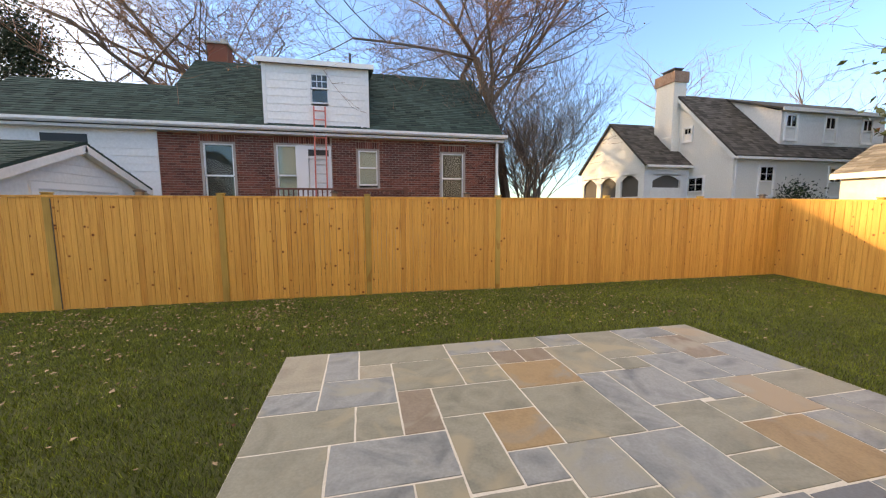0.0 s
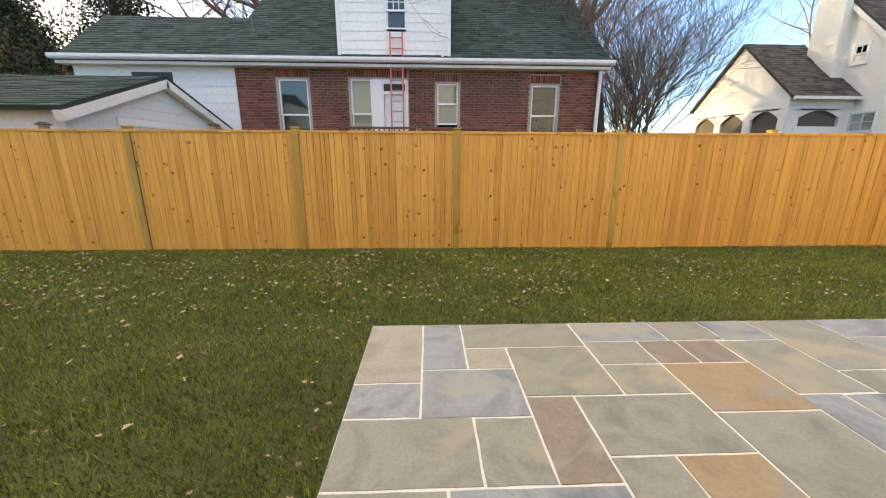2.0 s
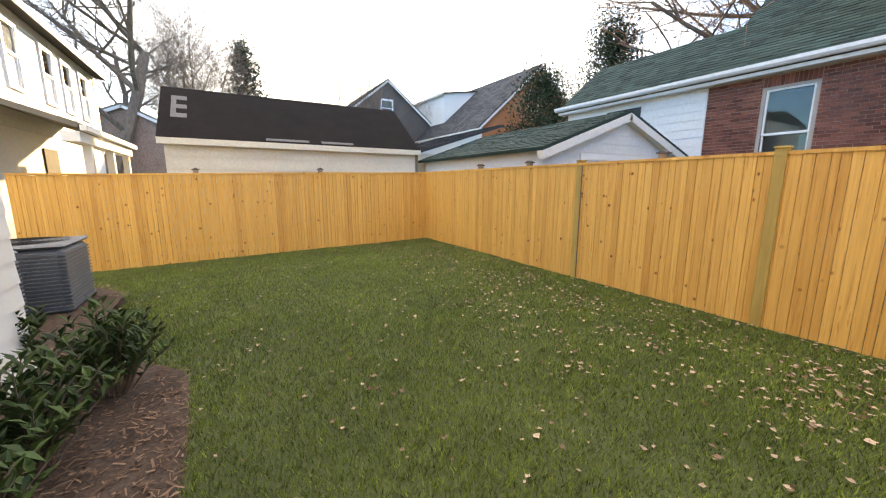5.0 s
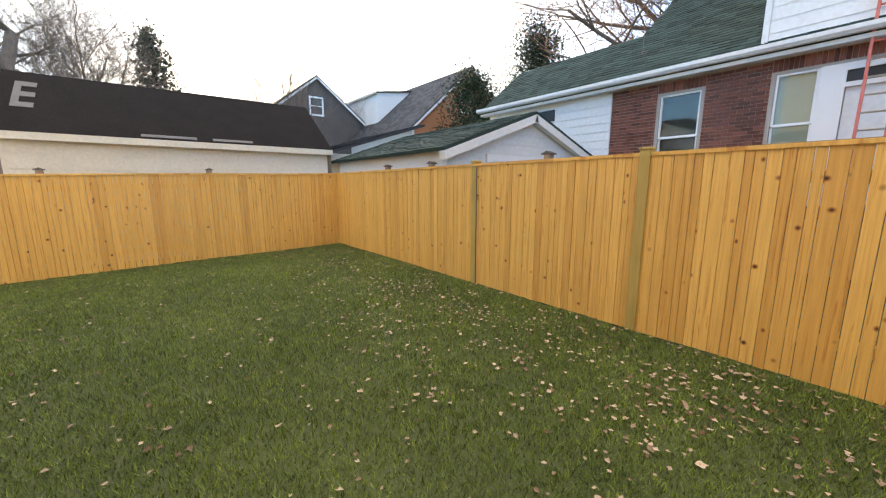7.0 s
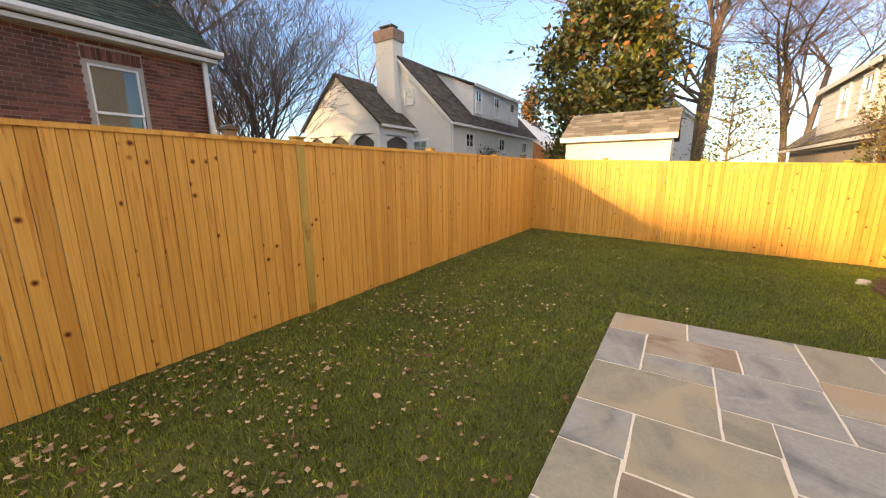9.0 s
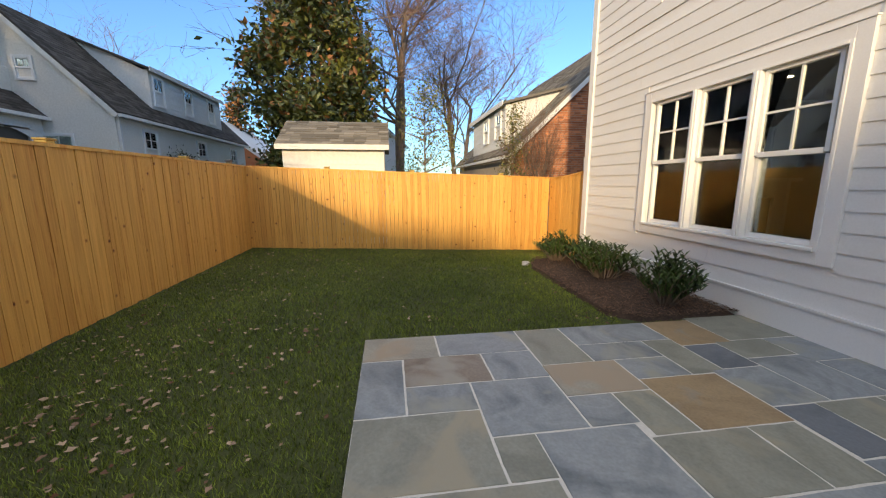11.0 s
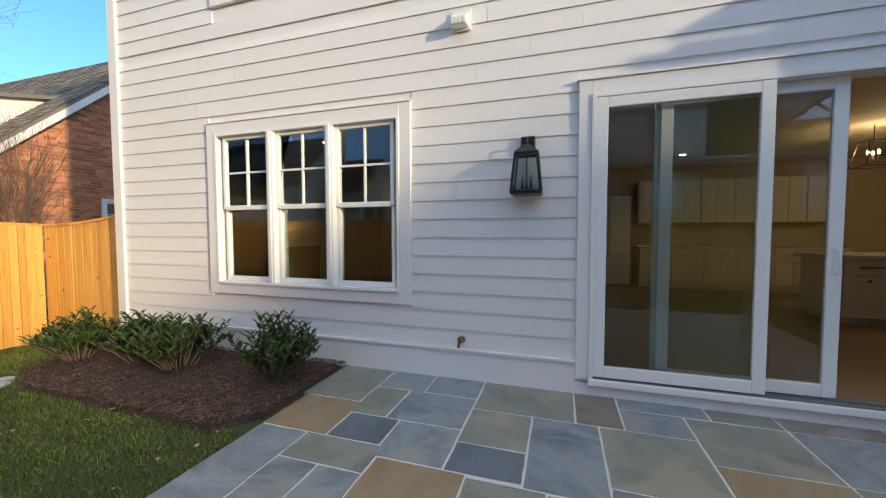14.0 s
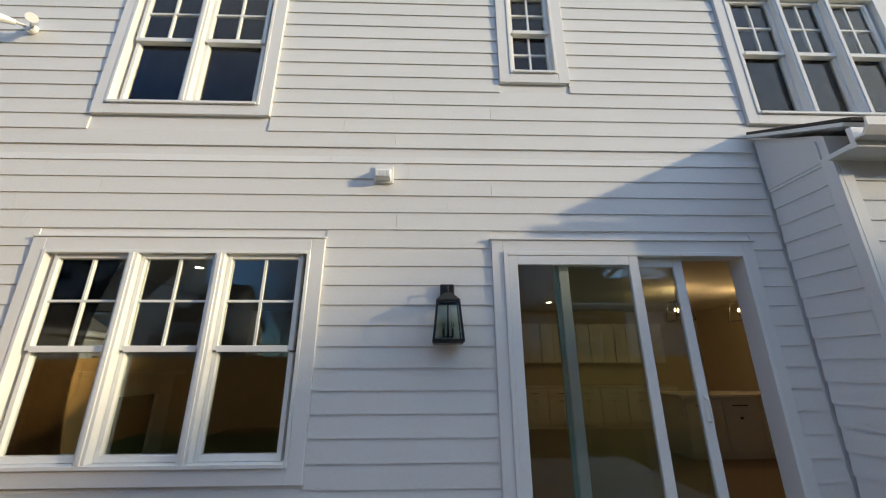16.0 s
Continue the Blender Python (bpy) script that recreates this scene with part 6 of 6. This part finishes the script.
def clump_tree(name, label, x, y, z0, height, radius, mats, count, size, seed, cone=False, trunk=0.12, low=0.0):
    """An evergreen: a trunk with limbs and a crown of leaf clumps, uneven and with gaps."""
    r = random.Random(seed)
    top = thing(name, label, "tree", pose(x, y, z0))
    bm = bmesh.new()
    rod(bm, (0, 0, 0), (0.05, 0.03, height * 0.92), trunk, trunk * 0.25, 8)
    hubs = []
    for k in range(int(26 + height * 7)):
        t = low + (1 - low) * (k + r.random()) / (26 + height * 7)
        a = r.uniform(0, 6.28)
        prof = (1 - t) ** 0.8 if cone else (math.sin(math.pi * min(1, 0.16 + 0.84 * t) ** 0.9)) ** 0.7
        rad = radius * max(0.12, prof) * r.uniform(0.45, 1.08)
        p = Vector((rad * math.cos(a), rad * math.sin(a), height * t + r.uniform(-0.1, 0.25)))
        hubs.append(p)
        if k % 2 == 0:
            rod(bm, (0.03, 0.02, max(0.1, p.z - rad * 0.4)), p, 0.03, 0.008, 5)
    part("trunk", bm, MAT_BARK, top)
    for i, (mt, share_) in enumerate(mats):
        v, f = [], []
        for _ in range(int(count * share_)):
            h = r.choice(hubs)
            sp = radius * 0.17 + 0.07
            p = h + Vector((r.gauss(0, sp), r.gauss(0, sp), r.gauss(0, sp)))
            leaf(v, f, p, size * r.uniform(0.6, 1.35), r)
        tagged(raw("crown", v, f, mt, top), kind="stuff")
    return top


def shrub(name, label, x, y, height, radius, seed, z=0.02):
    r = random.Random(seed)
    top = tagged(thing(name, label, "shrub", pose(x, y, z)), group="laurel shrubs in the beds")
    bm = bmesh.new()
    v, f = [], []
    for k in range(52):
        a, t = r.uniform(0, 6.28), r.uniform(0.15, 1.0)
        tip = Vector((radius * t * math.cos(a), radius * t * math.sin(a), height * r.uniform(0.55, 1.05) * (1.08 - 0.35 * t)))
        base = Vector((tip.x * 0.25, tip.y * 0.25, 0))
        mid = base.lerp(tip, 0.55) + Vector((0, 0, height * 0.06))
        rod(bm, base, mid, 0.006, 0.005, 4)
        rod(bm, mid, tip, 0.005, 0.003, 4)
        for i in range(17):
            s = 0.25 + 0.75 * i / 16
            p = base.lerp(mid, s * 2) if s < 0.5 else mid.lerp(tip, s * 2 - 1)
            d = Vector((math.cos(2.4 * i), math.sin(2.4 * i), r.uniform(0.7, 1.5))).normalized()
            e = d.cross(Vector((0, 0, 1))).normalized()
            L = r.uniform(0.075, 0.125)
            q = d.cross(e)
            n = len(v)
            v += [tuple(p), tuple(p + d * L * 0.5 + e * L * 0.15 - q * L * 0.06), tuple(p + d * L - Vector((0, 0, L * 0.12))), tuple(p + d * L * 0.5 - e * L * 0.15 - q * L * 0.06)]
            f += [(n, n + 1, n + 2), (n, n + 2, n + 3)]
    part("stems", bm, MAT_BARK, top)
    tagged(raw("leaves", v, f, MAT_LAUREL, top), kind="stuff")
    return top


def build_plants():
    shrub("laurel_shrub", "dark green laurel shrub planted beside the patio", 5.08, 1.12, 0.60, 0.40, 1)
    shrub("laurel_shrub", "green laurel shrub under the window", 6.2, 1.15, 0.52, 0.48, 2)
    shrub("laurel_shrub", "green laurel shrub under the window", 6.8, 1.1, 0.50, 0.45, 3)
    shrub("laurel_shrub", "green laurel shrub at the house corner", 7.5, 1.25, 0.48, 0.40, 4)
    shrub("laurel_shrub", "dark green laurel shrub in the west bed", -3.30, 1.72, 0.62, 0.42, 5)
    shrub("laurel_shrub", "dark green laurel shrub in the west bed", -2.58, 1.55, 0.62, 0.45, 6)
    shrub("laurel_shrub", "dark green laurel shrub in the west bed", -1.75, 1.5, 0.58, 0.42, 7)
    shrub("laurel_shrub", "dark green laurel shrub in the west bed", -4.05, 0.95, 0.5, 0.30, 8)
    bare_tree("bare_tree", "large bare tree with fine twigs behind the brick house", -6.6, 23.5, 17.5, 0.62, 0.34, 3, 2, 5)
    bare_tree("bare_tree", "multi-stemmed bare tree with a few rust leaves", 7.0, 14.6, 7.0, 0.42, 0.075, 5, 6, 4, twig=MAT_BARK, leaves=MAT_RUST, leaf_count=900, leaf_size=0.06)
    bare_tree("bare_tree", "tall bare tree beside the brick house roof", 7.4, 16.6, 17.0, 0.60, 0.28, 8, 2, 5, lean=0.25, leaves=MAT_RUST, leaf_count=1800, leaf_size=0.08)
    bare_tree("bare_tree", "distant bare tree against the sky", 3.0, 34, 12.5, 0.5, 0.2, 9, 1, 4)
    bare_tree("bare_tree", "distant bare tree against the sky", 17.5, 36, 12.0, 0.5, 0.2, 10, 2, 4)
    bare_tree("bare_tree", "distant bare tree against the sky", 33, 34, 17.0, 0.55, 0.3, 12, 1, 4)
    bare_tree("bare_tree", "distant bare tree against the sky", 42, 27, 15.0, 0.55, 0.3, 13, 1, 4)
    bare_tree("bare_tree", "large spreading bare tree lit by the low sun", 24.5, 3.2, 20.0, 0.60, 0.27, 21, 2, 5, lean=0.2)
    bare_tree("bare_tree", "bare tree behind the east houses", 33, -1.5, 15.5, 0.55, 0.3, 22, 2, 5)
    bare_tree("bare_tree", "tall dark bare tree to the west", -23, -2.5, 16.5, 0.58, 0.34, 25, 1, 5, MAT_BARK)
    bare_tree("bare_tree", "bare tree against the western sky", -34, 1.2, 13.5, 0.5, 0.2, 26, 3, 5, MAT_BARK)
    for k, (x, y, h) in enumerate(((-23, 7.6, 7.4), (-24, 9.8, 8.6), (-22, 10.4, 9.6), (-27, 8.0, 7.4))):
        bare_tree("bare_sapling", "slender bare sapling against the bright sky", x, y, h, 0.30, 0.09, 30 + k, 2, 3, MAT_BARK)
    bare_tree("bare_tree", "small bare tree on the skyline", -30, 18, 10.0, 0.45, 0.12, 37, 2, 4, MAT_BARK)
    clump_tree("magnolia_tree", "evergreen magnolia with glossy leaves and rusty undersides", 20.5, 7.5, -0.3, 13.6, 2.5, ((MAT_MAGNOLIA, 0.9), (MAT_RUST, 0.1)), 32000, 0.29, 41, low=0.12)
    clump_tree("evergreen_tree", "dark conical evergreen beside the brick house", -13.9, 20.8, -0.3, 9.9, 2.7, ((MAT_CONIFER, 1.0),), 26000, 0.15, 42, True)
    clump_tree("holly_tree", "dark rounded holly behind the garage", -16.1, 18.1, -0.3, 7.6, 2.0, ((MAT_CONIFER, 0.85), (MAT_LAUREL, 0.15)), 14000, 0.16, 43)
    bare_tree("bare_sapling", "upright bare shoots behind the holly", -17.0, 19.6, 9.6, 0.22, 0.05, 36, 6, 3, MAT_BARK)
    clump_tree("evergreen_tree", "dark evergreen on the western skyline", -37, 4.6, -0.3, 12.8, 1.6, ((MAT_CONIFER, 1.0),), 5000, 0.3, 44, low=0.3)
    clump_tree("evergreen_tree", "dark brownish cedar in the distance", 38, 17.3, -0.3, 9.6, 2.0, ((MAT_CONIFER, 0.6), (MAT_RUST, 0.4)), 5000, 0.3, 45, True)
    clump_tree("young_evergreen", "loose yellow-green shrub behind the east fence", 13.0, 3.0, -0.3, 4.3, 1.0, ((MAT_YOUNGLEAF, 0.75), (MAT_LAUREL, 0.25)), 5200, 0.075, 46, low=0.15, trunk=0.04)
    clump_tree("young_evergreen", "slim leafy shrub beside the brick gable", 12.4, 0.45, -0.3, 3.7, 0.42, ((MAT_YOUNGLEAF, 0.6), (MAT_LAUREL, 0.4)), 2400, 0.07, 47, low=0.1, trunk=0.03)
    bare_tree("bare_sapling", "thin reddish bare sapling by the brick wall", 12.5, -0.35, 3.6, 0.3, 0.03, 48, 4, 3)
    clump_tree("round_shrub", "dark clipped shrub beside the white house", 17.9, 12.2, -0.3, 2.6, 0.9, ((MAT_CONIFER, 0.8), (MAT_LAUREL, 0.2)), 3500, 0.1, 49, trunk=0.04)


def build_air_conditioner():
    a = tagged(thing("air_conditioner", "grey metal air conditioner unit on a pad in the bed", "air conditioner", pose(-5.93, 0.55, -0.06)), group="air conditioners")
    boxes("pad", [(-0.5, 0.5, -0.5, 0.5, -0.08, 0.04)], MAT_CONCRETE, a)
    boxes("housing", [(-0.40, 0.40, -0.40, 0.40, 0.07, 0.80)], MAT_ACGREY, a, bevel=0.05)
    for k in range(16):
        z = 0.12 + 0.04 * k
        boxes("louvre", [(-0.408, 0.408, -0.408, 0.408, z, z + 0.014)], MAT_ACGREY, a)
    boxes("top_rim", [(-0.42, 0.42, -0.42, 0.42, 0.801, 0.84)], MAT_ACGREY, a, bevel=0.02)
    bm = bmesh.new()
    for k in range(7):
        rad = 0.05 + 0.05 * k
        pts = [(rad * math.cos(q), rad * math.sin(q), 0.85) for q in [2 * math.pi * i / 20 for i in range(20)]]
        for i in range(20):
            rod(bm, pts[i], pts[(i + 1) % 20], 0.004, sides=4)
    part("fan_grille", bm, MAT_BLACK, a, "dark wire fan grille")
    for x in (-0.3, 0.3):
        boxes("foot", [(x - 0.05, x + 0.05, -0.3, 0.3, 0.041, 0.07)], MAT_BLACK, a)
    copy_thing(a, pose(-4.85, 0.30, -0.06))
    r = random.Random(4)
    for x, y, q in ((-3.78, 1.42, 0.11), (-3.62, 1.55, 0.09), (-3.74, 1.66, 0.10), (-3.95, 1.34, 0.08), (-3.86, 1.55, 0.07), (7.72, 1.72, 0.10), (7.58, 1.80, 0.07)):
        bm = bmesh.new()
        bmesh.ops.create_icosphere(bm, subdivisions=2, radius=q)
        for v in bm.verts:
            v.co *= 0.8 + 0.35 * noise.noise(v.co * 9 + Vector((x * 7, y, 0)))
            v.co.z *= 0.55
        tagged(part("edging_rock", bm, MAT_CONCRETE, m=pose(x, y, 0.045 if x < 0 else ground_z(x, y) + 0.015, 0, 0, r.uniform(0, 360))), "pale rough edging rock beside the mulch", "rock", "edging rocks")


build_brick_house()
build_white_house()
build_east()
build_west()
build_air_conditioner()
mulch_bed("mulch_bed_east", "brown mulch bed under the house window", [(4.72, 0.50), (4.72, 1.60), (4.95, 1.88), (6.0, 1.86), (7.2, 1.84), (7.75, 1.60), (7.95, 0.9), (7.95, 0.50)], 1)
mulch_bed("mulch_bed_west", "brown mulch bed with shrubs along the wing", [(-1.0, 1.16), (-1.0, 2.02), (-1.6, 2.2), (-2.6, 2.2), (-3.40, 2.14), (-3.70, 1.86), (-4.05, 1.45), (-4.4, 1.19), (-5.2, 1.15), (-5.7, 1.24), (-6.2, 1.26), (-6.7, 1.05), (-7.2, 0.6), (-6.2, 0.1), (-4.4, 0.1), (-4.2, 1.13)], 2)
build_plants()
fence("fence_north", "new golden cedar board fence with treated posts", (-9.1, 7.16), (10.0, 7.16),
      [(x + 9.1, "face") for x in (-1.716, 0.629)] + [(x + 9.1, "flush") for x in (-4.08, 3.08)] + [(x + 9.1, "tip") for x in (5.46, 7.80)] + [(x + 9.1, "back") for x in (-6.83, -5.33, -2.93, 0.06, 2.5, 9.64)], -1, gate=(5.078,))
fence("fence_west", "new golden cedar board fence before the garage", (-9.1, 7.13), (-9.1, -0.6), [(2.70, "back"), (5.13, "back")], 1)
fence("fence_east", "new golden cedar board fence, partly sunlit", (10.0, 7.13), (10.0, 0.33), [(1.67, "tip"), (3.53, "tip"), (5.6, "tip")], -1)
fence("fence_return", "short cedar fence joining the house corner", (8.10, 0.30), (9.96, 0.30), [], 1)
build_patio()
build_fallen_leaves()
build_grass()
